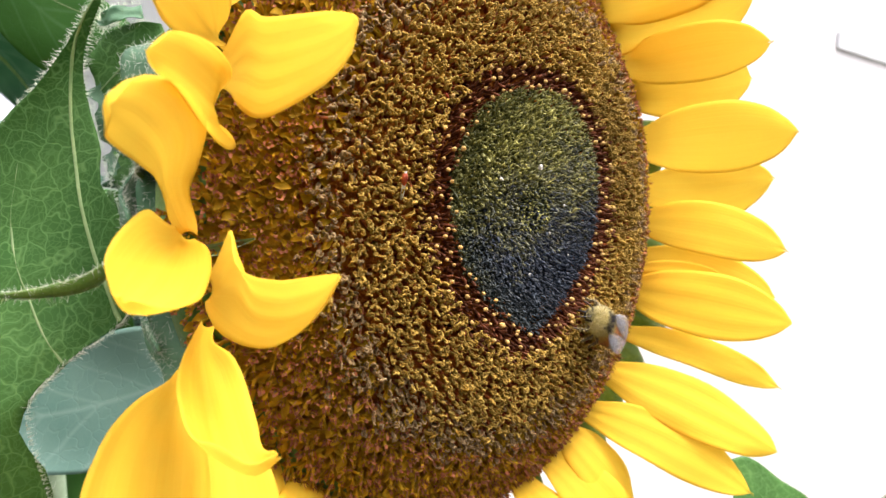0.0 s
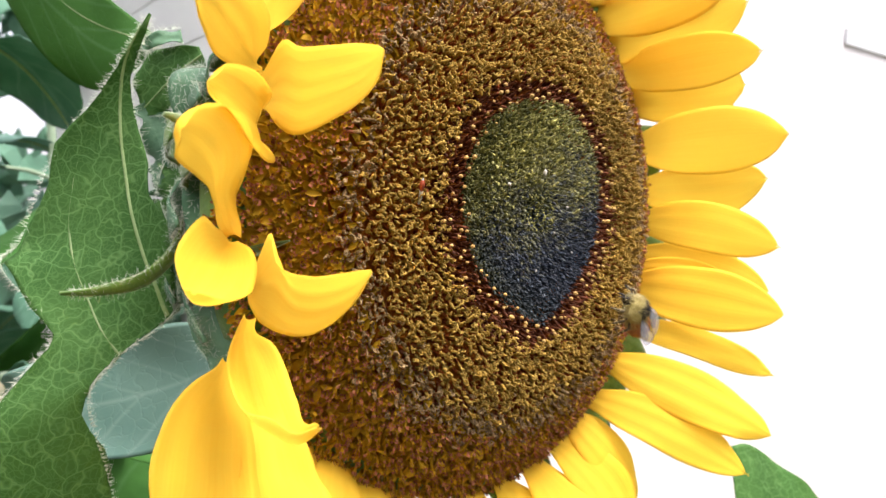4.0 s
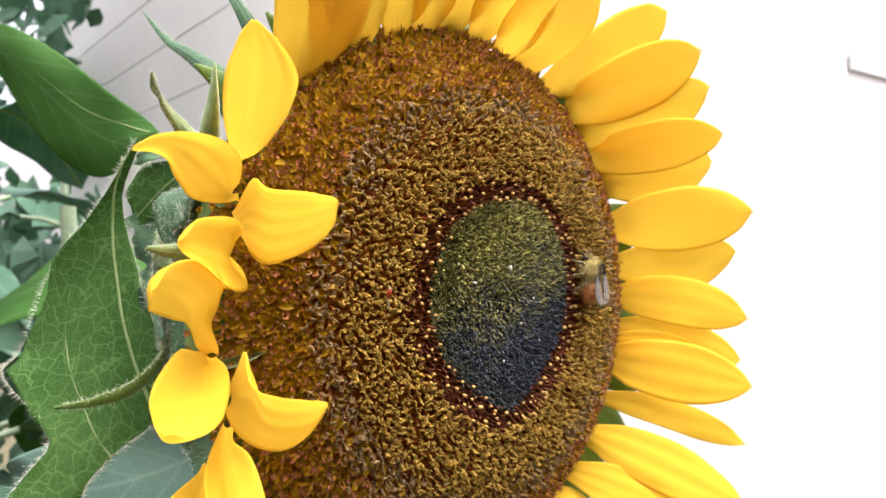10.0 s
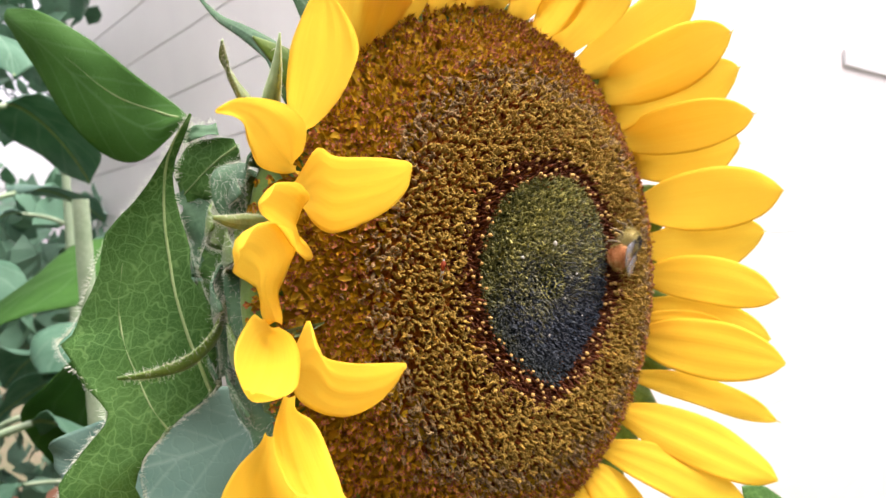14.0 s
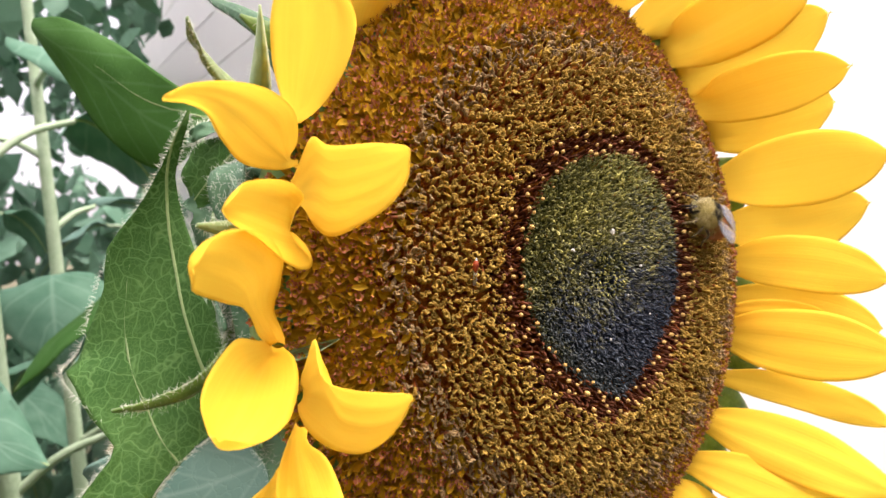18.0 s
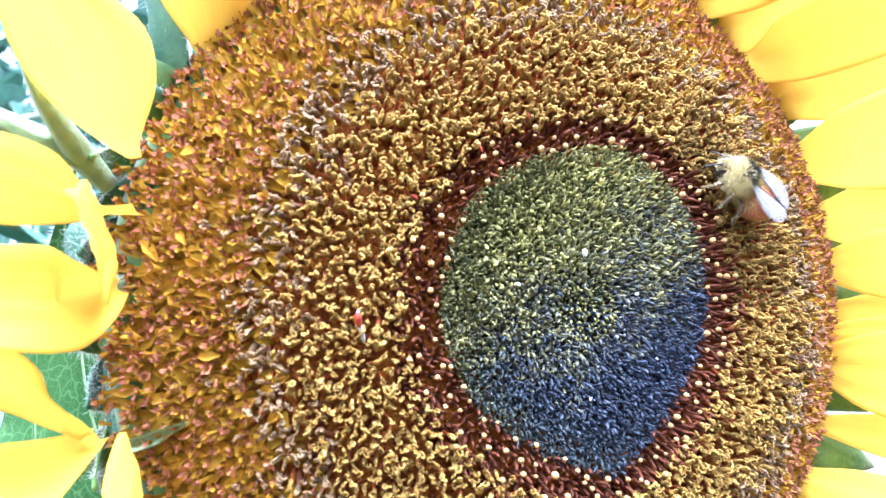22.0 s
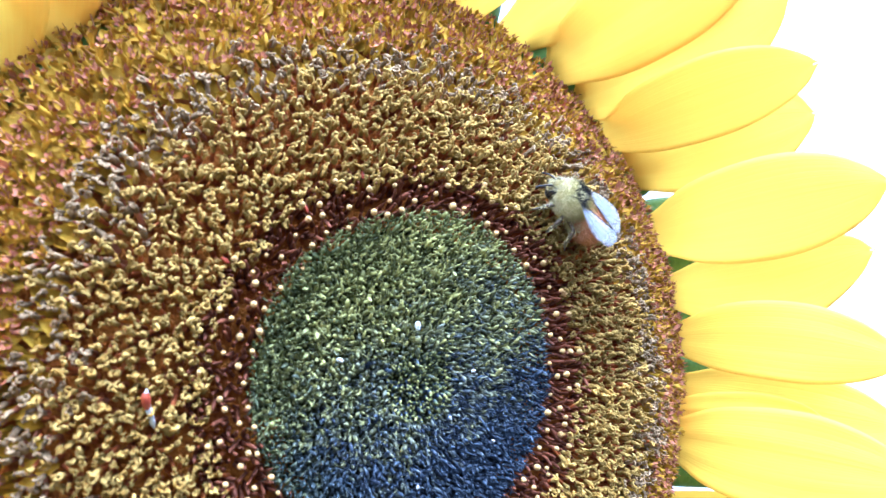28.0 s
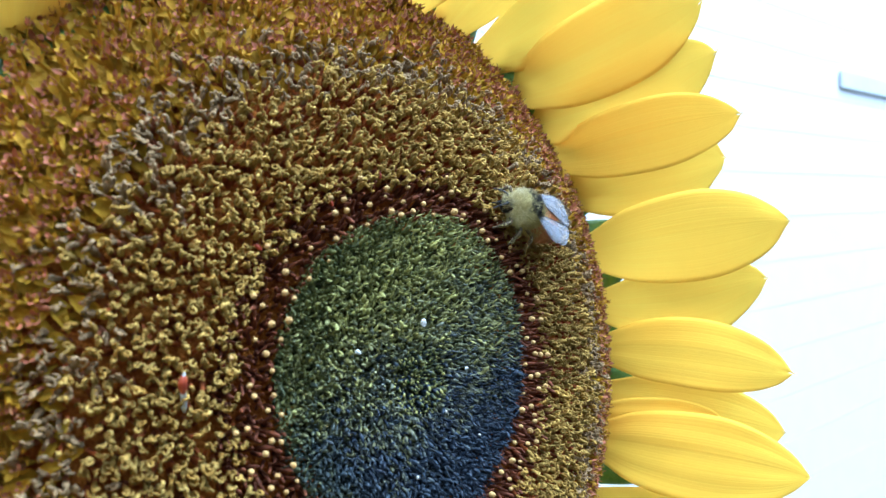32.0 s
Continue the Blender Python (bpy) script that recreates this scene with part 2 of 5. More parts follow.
M = {
    "petal": petal_material(),
    "leaf": leaf_material("leaf_green", (0.022, 0.088, 0.014), (0.044, 0.128, 0.024), (0.16, 0.32, 0.100), 230.0, 0.16, 0.42),
    "leaf_smooth": leaf_material("leaf_smooth_green", (0.030, 0.118, 0.018), (0.050, 0.165, 0.030), (0.085, 0.205, 0.070), 300.0, 0.28, 0.12, 0.45),
    "leaf_pale": leaf_material("leaf_grey_green", (0.085, 0.185, 0.145), (0.135, 0.245, 0.20), (0.20, 0.32, 0.26), 200.0, 0.3, 0.15, 0.4),
    # far leaves and stems: paler and bluer, with distance haze put into the colour
    "leaf_far": leaf_material("leaf_haze_blue", (0.060, 0.170, 0.105), (0.110, 0.245, 0.165), (0.18, 0.33, 0.24), 300.0, 0.3, 0.12, 0.45),
    "stem_far": surface("stem_pale_haze", (0.22, 0.33, 0.20), (0.32, 0.43, 0.29), 60, 0.6, 0.5, 0.001, 0.1),
    "vein": surface("leaf_vein", (0.14, 0.24, 0.08), (0.22, 0.32, 0.13), 200, 0.5, 0.3, 0.0002, 0.1),
    "side_vein": surface("leaf_side_vein", (0.105, 0.215, 0.060), (0.165, 0.285, 0.100), 200, 0.55, 0.3, 0.0002, 0.1),
    "hair": surface("plant_hair", (0.82, 0.88, 0.78), (0.90, 0.94, 0.86), 300, 0.6, 0, 0, 0.05, 0.65),
    "bract": surface("bract_green", (0.065, 0.17, 0.018), (0.145, 0.27, 0.040), 120, 0.55, 0.4, 0.0005, 0.12, 0.25, 0.3),
    "bract_grey": surface("bract_downy_green", (0.042, 0.135, 0.062), (0.088, 0.215, 0.110), 140, 0.6, 0.4, 0.0005, 0.1, 0.2, 0.15),
    "stem": surface("stem_green", (0.14, 0.24, 0.08), (0.24, 0.34, 0.14), 60, 0.6, 0.5, 0.001, 0.1, 0.0, 0.3),
    "disc_base": surface("receptacle_brown", (0.24, 0.070, 0.009), (0.43, 0.155, 0.014), 260, 0.8, 0.6, 0.001, 0.0, spec=0.12),
    "disc_gold": surface("receptacle_gold", (0.33, 0.170, 0.008), (0.45, 0.270, 0.014), 260, 0.7, 0.6, 0.001, 0.0, spec=0.12),
    "anther": surface("anther_brown", (0.175, 0.042, 0.010), (0.34, 0.096, 0.018), 500, 0.6, 0.3, 0.0002, 0.3, spec=0.12),
    "ring": surface("young_anther_brown", (0.080, 0.026, 0.012), (0.180, 0.060, 0.024), 500, 0.6, 0.3, 0.0002, 0.3, spec=0.12),
    "bead": surface("style_cream", (0.48, 0.29, 0.085), (0.62, 0.42, 0.145), 700, 0.55, 0.5, 0.0002, 0.12, spec=0.15),
    "curl": surface("stigma_olive", (0.240, 0.130, 0.015), (0.460, 0.325, 0.078), 520, 0.85, 0.9, 0.0003, 0.30, spec=0.10),
    "curl_old": surface("stigma_withered", (0.22, 0.138, 0.055), (0.38, 0.275, 0.135), 900, 0.8, 0.7, 0.0003, 0.3, spec=0.12),
    "lobe": surface("corolla_mustard", (0.42, 0.232, 0.010), (0.54, 0.345, 0.016), 500, 0.6, 0.3, 0.0002, 0.25, 0.25, spec=0.12),
    "lobe_dark": surface("corolla_purple_brown", (0.28, 0.092, 0.040), (0.44, 0.180, 0.084), 600, 0.65, 0.3, 0.0002, 0.3, spec=0.12),
    "style": surface("style_pinkish", (0.25, 0.10, 0.035), (0.42, 0.22, 0.085), 700, 0.6, 0.3, 0.0002, 0.3, spec=0.12),
    "red": surface("stamen_red", (0.24, 0.03, 0.010), (0.36, 0.07, 0.018), 700, 0.5, 0.3, 0.0002, 0.1),
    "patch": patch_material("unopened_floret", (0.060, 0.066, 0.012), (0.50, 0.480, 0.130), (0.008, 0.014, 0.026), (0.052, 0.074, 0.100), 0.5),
    "patch_base": patch_material("unopened_base", (0.040, 0.044, 0.010), (0.050, 0.052, 0.012), (0.010, 0.014, 0.018), (0.014, 0.018, 0.024), 0.85),
    "fluff": surface("white_speck", (0.45, 0.46, 0.42), (0.62, 0.63, 0.58), 600, 0.7, 0.3, 0.0002, 0.1),
}


# ---- mesh helpers ----
def part(name, data, material, parent, label="", at=None):
    """Links a mesh as one object under a thing or a part; its vertices are measured from the point at."""
    if isinstance(data, bmesh.types.BMesh):
        me = bpy.data.meshes.new(name)
        data.to_mesh(me)
        data.free()
    else:
        me = data
    if material is not None:
        for m in (material if isinstance(material, (list, tuple)) else [material]):
            me.materials.append(m)
    ob = new(name, me)
    ob.location = at if at is not None else (0, 0, 0)
    if parent:
        ob.parent = parent
        w = parent.location.copy()
        if parent.parent:
            w += parent.parent.location
        ob.location = Vector(ob.location) - w
    if label:
        ob["label"] = label
    return ob


def raw_mesh(name, verts, faces, mats=None, smooth=True, uv=None):
    me = bpy.data.meshes.new(name)
    verts, faces = np.asarray(verts, np.float32), np.asarray(faces, np.int32)
    k = faces.shape[1]
    me.vertices.add(len(verts))
    me.vertices.foreach_set("co", verts.ravel())
    me.loops.add(faces.size)
    me.loops.foreach_set("vertex_index", faces.ravel())
    me.polygons.add(len(faces))
    me.polygons.foreach_set("loop_start", np.arange(len(faces), dtype=np.int32) * k)
    me.polygons.foreach_set("use_smooth", np.full(len(faces), smooth))
    if mats is not None:
        me.polygons.foreach_set("material_index", np.asarray(mats, np.int32))
    if uv is not None:
        lay = me.uv_layers.new(name="UVMap")
        lay.data.foreach_set("uv", np.asarray(uv, np.float32)[faces.ravel()].ravel())
    me.update(calc_edges=True)
    me.validate()
    return me


def spline(keys, n):
    """A smooth curve through keys (rows of any width), at n even steps."""
    k = np.asarray(keys, float)
    p = np.vstack([2 * k[0] - k[1], k, 2 * k[-1] - k[-2]])
    s = np.linspace(0, len(k) - 1, n)
    i = np.minimum(s.astype(int), len(k) - 2)
    t = (s - i)[:, None]
    a, b, c, d = p[i], p[i + 1], p[i + 2], p[i + 3]
    return 0.5 * (2 * b + (c - a) * t + (2 * a - 5 * b + 4 * c - d) * t**2 + (3 * b - a - 3 * c + d) * t**3)


def tube(path, radii, sides=6):
    """Vertices and quads of a tube along a path (n x 3), closed at both ends by narrowing."""
    path, n = np.asarray(path, float), len(path)
    radii = np.broadcast_to(np.asarray(radii, float), (n,))
    d = np.gradient(path, axis=0)
    d /= np.linalg.norm(d, axis=1, keepdims=True) + 1e-12
    ref = np.array([0.31, 0.57, 0.76])
    u = np.cross(d, ref)
    u /= np.linalg.norm(u, axis=1, keepdims=True) + 1e-12
    v = np.cross(d, u)
    a = np.arange(sides) * 2 * np.pi / sides
    ringv = path[:, None] + radii[:, None, None] * (np.cos(a)[None, :, None] * u[:, None] + np.sin(a)[None, :, None] * v[:, None])
    i, j = np.meshgrid(np.arange(n - 1), np.arange(sides), indexing="ij")
    f = np.stack([i * sides + j, i * sides + (j + 1) % sides, (i + 1) * sides + (j + 1) % sides, (i + 1) * sides + j], -1).reshape(-1, 4)
    return ringv.reshape(-1, 3), f


def joined(pieces):
    vs, fs, ms, base = [], [], [], 0
    for v, f, m in pieces:
        vs.append(v), fs.append(f + base), ms.append(np.full(len(f), m))
        base += len(v)
    return np.vstack(vs), np.vstack(fs), np.concatenate(ms)


def scatter(template, frames):
    """Copies of a template (verts, quads, mats) at frames: (n,3) origins and (n,3,3) axes as columns."""
    tv, tf, tm = template
    org, ax = frames
    v = np.einsum("nij,kj->nki", ax, tv) + org[:, None]
    f = tf[None] + (np.arange(len(org)) * len(tv))[:, None, None]
    return v.reshape(-1, 3), f.reshape(-1, tf.shape[1]), np.tile(tm, len(org))


def blade_mesh(name, stations, bulge=0.0, ridge=0.0, waves=0.0, thick=0.0003, nu=13, nv=22, folds=3.0, seed=0, notch=0.0, teeth=0.0):
    """A petal or leaf blade: stations are pairs of edge points from base to tip. Two skins with a rim between them."""
    rng = np.random.default_rng(seed)
    keys = np.array([np.r_[a, b] for a, b in stations])
    row = spline(keys, nv)
    left, right = row[:, None, :3], row[:, None, 3:]
    u = np.linspace(-1, 1, nu)[None, :, None]
    t = np.linspace(0, 1, nv)[:, None, None]
    g = left * (1 - u) / 2 + right * (1 + u) / 2
    du, dv = np.gradient(g, axis=1), np.gradient(g, axis=0)
    nrm = np.cross(du, dv)
    nrm /= np.linalg.norm(nrm, axis=2, keepdims=True) + 1e-12
    width = np.linalg.norm(right - left, axis=2, keepdims=True)
    ph = rng.uniform(0, 6.28, 6)
    body = np.minimum(1, width / (width.max() * 0.5))
    off = bulge * (1 - u**2) * body
    off = off + ridge * np.cos(u * np.pi * folds + ph[0] * 0.3) * body * np.sin(np.pi * np.clip(t * 0.93 + 0.07, 0, 1))
    off = off + waves * np.abs(u) ** 2 * np.sign(u + 1e-9) ** 2 * (np.sin(t * 9 + ph[1] + u * 1.3) + 0.6 * np.sin(t * 17 + ph[2] - u * 2)) * body
    out = (right - left) / (width + 1e-9)
    edge = teeth * np.abs(u) ** 6 * (np.sin(t * 37 + ph[3]) + 0.7 * np.sin(t * 61 + ph[4] + u)) * body
    if notch:
        k = np.clip((t - 0.8) / 0.2, 0, 1)
        g = g + dv / (np.linalg.norm(dv, axis=2, keepdims=True) + 1e-12) * notch * k * np.sin(u * 6 + ph[5])
    g = g + nrm * off + out * u * edge
    top, bot = g - nrm * thick / 2, g + nrm * thick / 2
    vv = np.vstack([top.reshape(-1, 3), bot.reshape(-1, 3)])
    i, j = np.meshgrid(np.arange(nv - 1), np.arange(nu - 1), indexing="ij")
    q = np.stack([i * nu + j, i * nu + j + 1, (i + 1) * nu + j + 1, (i + 1) * nu + j], -1).reshape(-1, 4)
    m = nv * nu
    loop = np.r_[np.arange(nu), np.arange(1, nv) * nu + nu - 1, (nv - 1) * nu + np.arange(nu - 2, -1, -1), np.arange(nv - 2, 0, -1) * nu]
    nxt = np.roll(loop, -1)
    side = np.stack([nxt, loop, loop + m, nxt + m], -1)
    uvs = np.stack(np.broadcast_arrays(u[..., 0] * 0.5 + 0.5, t[..., 0]), -1).reshape(-1, 2)
    return raw_mesh(name, vv, np.vstack([q, q[:, ::-1] + m, side]), uv=np.vstack([uvs, uvs]))


def spikes_mesh(name, roots, ways, lengths, radius, bend, seed=0, sides=3):
    """Fine hairs: tapering bent spikes."""
    rng = np.random.default_rng(seed)
    vs, fs, base = [], [], 0
    for p, w, ln in zip(roots, ways, lengths):
        w = w / (np.linalg.norm(w) + 1e-12)
        side = rng.normal(0, 1, 3) * bend * ln
        s = np.array([0, 0.5, 1.0])[:, None]
        v, f = tube(p + s * w * ln + s**2 * side, [radius, radius * 0.75, radius * 0.12], sides)
        vs.append(v), fs.append(f + base)
        base += len(v)
    return raw_mesh(name, np.vstack(vs), np.vstack(fs))


# ---- ground and building ----
def box(name, x0, x1, y0, y1, z0, z1, material, parent=None, label="", bevel=0.0, at=(0, 0, 0)):
    bm = bmesh.new()
    bmesh.ops.create_cube(bm, size=1.0)
    for v in bm.verts:
        v.co = Vector((x0 if v.co.x < 0 else x1, y0 if v.co.y < 0 else y1, z0 if v.co.z < 0 else z1)) - Vector(at)
    if bevel:
        bmesh.ops.bevel(bm, geom=list(bm.edges), offset=bevel, segments=2, affect="EDGES", profile=0.6)
    return part(name, bm, material, parent, label, at)


M["soil"] = surface("soil_and_grass", (0.06, 0.075, 0.03), (0.12, 0.10, 0.06), 3.0, 0.9, 0.8, 0.02, 0.0)
M["white_paint"] = surface("white_wall_paint", (0.74, 0.74, 0.74), (0.78, 0.78, 0.77), 1.5, 0.55, 0.15, 0.002, 0.0)
M["grey_trim"] = surface("grey_trim_paint", (0.56, 0.59, 0.60), (0.62, 0.65, 0.66), 4.0, 0.5, 0.2, 0.002, 0.0)
M["brick"] = surface("terracotta_brick", (0.38, 0.17, 0.10), (0.50, 0.27, 0.18), 8.0, 0.85, 0.6, 0.004, 0.1)

bm = bmesh.new()
bmesh.ops.create_grid(bm, x_segments=8, y_segments=8, size=4000)
tagged(part("ground", bm, M["soil"], None), "bare garden soil with sparse grass", "ground", kind="structure")


def house():
    """A white clapboard wall with a grey trim board, seen beyond the petals."""
    turn = pose(3.105, 0.935, 0, 0, 0, -3)      # local x runs along the wall, local -y faces the flower
    root = tagged(new("house_wall"), "white painted clapboard house wall", "wall", kind="structure")
    root.matrix_world = turn
    def add(name, x0, x1, y0, y1, z0, z1, m, bevel=0.0, label=""):
        b = bmesh.new()
        bmesh.ops.create_cube(b, size=1.0)
        for v in b.verts:
            v.co = Vector((x0 if v.co.x < 0 else x1, y0 if v.co.y < 0 else y1, z0 if v.co.z < 0 else z1))
        if bevel:
            bmesh.ops.bevel(b, geom=list(b.edges), offset=bevel, segments=2, affect="EDGES")
        me = bpy.data.meshes.new(name)
        b.to_mesh(me)
        b.free()
        me.materials.append(m)
        ob = new(name, me)
        ob.parent = root
        if label:
            ob["label"] = label
        return ob
    add("wall_core", -2.40, 6.0, 0.03, 0.20, 0, 5.2, M["white_paint"])
    board = None
    for k in range(33):
        z = 0.05 + k * 0.155
        if board is None:
            board = add("board", -2.40, 6.0, 0.026, 0.032, 0, 0.1535, M["white_paint"], 0.0006)
            board.location.z = z
        else:
            b = board.copy()
            scene.collection.objects.link(b)
            b.location.z = z
    add("trim_board", 0.05, 3.2, 0.012, 0.0235, 2.112, 2.190, M["grey_trim"], 0.006, "pale grey trim board")
    add("corner_post", -2.49, -2.403, 0.0, 0.21, 0, 5.2, M["white_paint"], 0.008)
    add("side_wall", -2.46, -2.30, 0.212, 2.0, 0, 5.2, M["white_paint"])
    side = add("side_board", -2.476, -2.462, 0.212, 2.0, 0, 0.1538, M["white_paint"], 0.002)
    side.location.z = 0.05
    for k in range(1, 33):
        b = side.copy()
        scene.collection.objects.link(b)
        b.location.z = 0.05 + k * 0.155


house()


# ---- leaves and stems ----
def rel(*p):
    return np.array(p, float)


def leaf_stations(length, width, droop, curl=0.0):
    """Edge pairs of a heart-shaped leaf along +x, drooping towards -z."""
    prof = [(0.0, 0.10), (0.08, 0.62), (0.2, 0.92), (0.38, 1.0), (0.58, 0.80), (0.78, 0.48), (0.92, 0.18), (1.0, 0.01)]
    out = []
    for s, w in prof:
        x, z = length * (s - 0.18 * droop * s**3), -length * droop * s**2
        out.append((rel(x, -width / 2 * w, z + curl * w), rel(x, width / 2 * w, z + curl * w)))
    return out


def laid_on(p, blade):
    """Lays the points of a vein onto the nearest places of a blade's skin."""
    co = np.empty(len(blade.vertices) * 3, np.float32)
    blade.vertices.foreach_get("co", co)
    co = co.reshape(-1, 3)[:len(co) // 6]
    d2 = ((p[:, None] - co[None]) ** 2).sum(2)
    near = np.argsort(d2, axis=1)[:, :4]
    w = 1 / (np.take_along_axis(d2, near, 1) + 1e-8)
    q = (co[near] * w[..., None]).sum(1) / w.sum(1)[:, None]
    q[1:-1] = (q[:-2] + 2 * q[1:-1] + q[2:]) / 4
    return q


def vein_mesh(name, paths, r0, blade=None):
    pieces = []
    for p in paths:
        p = spline(p, 26)
        if blade:
            p = laid_on(p, blade)
        v, f = tube(p, np.linspace(r0, r0 * 0.45, len(p)), 5)
        pieces.append((v, f, 0))
    return raw_mesh(name, *joined(pieces)[:2])


def stalk(name, keys, r0, r1, material, parent, label="", at=O, sides=10, n=24):
    p = spline(keys, n)
    v, f = tube(p, np.linspace(r0, r1, n), sides)
    return part(name, raw_mesh(name, v, f), material, parent, label, at)


# ---- the sunflower ----
BASE = Vector((-0.01, 0.16, 0.0))
flower = tagged(new("sunflower"), "large yellow sunflower in bloom with brown seed disc", "sunflower")
flower.location = BASE


def dome(r):
    return 0.041 * r**2 + 375.0 * r**4


def slope(r):
    return 0.082 * r + 1500.0 * r**3


def patch_edge(th):
    """How far the unopened middle reaches, by angle, over its mean radius: a round form drawn out to a point below."""
    deg = [-180, -150, -126, -105, -90, -75, -55, -33, -11, 10, 30, 62, 90, 130, 160, 180]
    far = [0.965, 0.935, 0.905, 0.965, 1.06, 0.965, 0.885, 0.885, 0.915, 0.955, 1.03, 1.07, 1.0, 1.02, 0.985, 0.965]
    return np.interp(np.degrees(np.arctan2(np.sin(th), np.cos(th))), deg, far)


def seat(r, th, sink=0.0):
    """Places on the disc and axes (across, outwards, up off the disc) for arrays of radius and angle."""
    c, s = np.cos(th), np.sin(th)
    k = slope(r)
    n = np.stack([k * c, -np.ones_like(r), k * s], -1)
    n /= np.linalg.norm(n, axis=1, keepdims=True)
    er = np.stack([c, k, s], -1)
    er /= np.linalg.norm(er, axis=1, keepdims=True)
    ta = np.cross(er, n)
    p = np.stack([r * c, dome(r), r * s], -1) - n * np.asarray(sink)[..., None]
    return p, ta, er, n


def disc_back():
    """Receptacle: dome in front, bowl behind."""
    prof = [(r, dome(r) + 0.0042) for r in np.linspace(0.0005, RIM, 22)]
    prof += [(0.085, 0.029), (0.082, 0.036), (0.070, 0.044), (0.045, 0.052), (0.018, 0.058), (0.0005, 0.060)]
    a = np.linspace(0, 2 * np.pi, 72, endpoint=False)
    v = np.array([[r * math.cos(t), y, r * math.sin(t)] for r, y in prof for t in a])
    k = len(a)
    f, ms = [], []
    for i in range(len(prof) - 1):
        for j in range(k):
            f.append((i * k + j, i * k + (j + 1) % k, (i + 1) * k + (j + 1) % k, (i + 1) * k + j))
            r = prof[i][0]
            ms.append(0 if i < 22 and r < PATCH * patch_edge(a[j]) - 0.005 else 1 if i < 22 and r < 0.060 else 2 if i < 22 and r < 0.079 else 3)
    part("receptacle", raw_mesh("receptacle", v, f, ms), [M["patch_base"], M["disc_base"], M["disc_gold"], M["bract"]], flower, "domed seed disc base", O)


disc_back()


def spiral(r0, r1, spacing, jitter, seed):
    """Seats in a sunflower spiral between two radii."""
    rng = np.random.default_rng(seed)
    c = spacing * 0.545
    n = np.arange(int((r0 / c) ** 2), int((r1 / c) ** 2))
    r = c * np.sqrt(n + 0.5)
    th = n * math.radians(137.50776)
    k = patch_edge(th)
    r = np.where(r < PATCH, r * k, r + PATCH * (k - 1) * np.clip((0.046 - r) / (0.046 - PATCH), 0, 1))
    return r + rng.normal(0, jitter, len(n)), th + rng.normal(0, jitter, len(n)) / np.maximum(r, 0.004), rng


def turned(ta, er, n, rng, lean_out, lean_jit, size, size_jit, twist=3.14):
    """Axes for pieces that lean outwards with some disorder."""
    k = len(ta)
    lo, ls = rng.normal(lean_out, lean_jit, k)[:, None], rng.normal(0, lean_jit, k)[:, None]
    up = n + er * lo + ta * ls
    up /= np.linalg.norm(up, axis=1, keepdims=True)
    tw = rng.uniform(-twist, twist, k)[:, None]
    x = ta * np.cos(tw) + er * np.sin(tw)
    x -= up * (x * up).sum(1, keepdims=True)
    x /= np.linalg.norm(x, axis=1, keepdims=True)
    y = np.cross(up, x)
    s = (size * (1 + rng.normal(0, size_jit, k)))[:, None, None]
    return np.stack([x, y, up], -1) * s


def bud_template(seed):
    """An unopened floret: a rounded scale, some with a bent hair-like tip."""
    rng = np.random.default_rng(seed)
    b = rng.uniform(0.4, 1.1)
    if seed % 2 == 0:
        p = spline([(0, 0, -1.8), (0, 0.05, -0.4), (0, 0.25 * b, 0.7), (0.1, 0.75 * b, 1.4), (0.15, 1.45 * b, 1.9)], 7)
        w = [0.34, 0.38, 0.34, 0.27, 0.19, 0.12, 0.04]
    else:
        p = spline([(0, -0.1, -1.8), (0, 0.0, -0.6), (0, 0.2 * b, 0.25), (0.05, 0.5 * b, 0.65), (0.05, 0.85 * b, 0.80)], 7)
        w = [0.45, 0.52, 0.52, 0.44, 0.32, 0.19, 0.03]
    v, f = tube(p, np.array(w) * rng.uniform(0.9, 1.1), 6)
    v[:, 0] *= 0.6 if seed % 2 == 0 else rng.uniform(0.9, 1.25)
    return v, f, np.zeros(len(f), int)


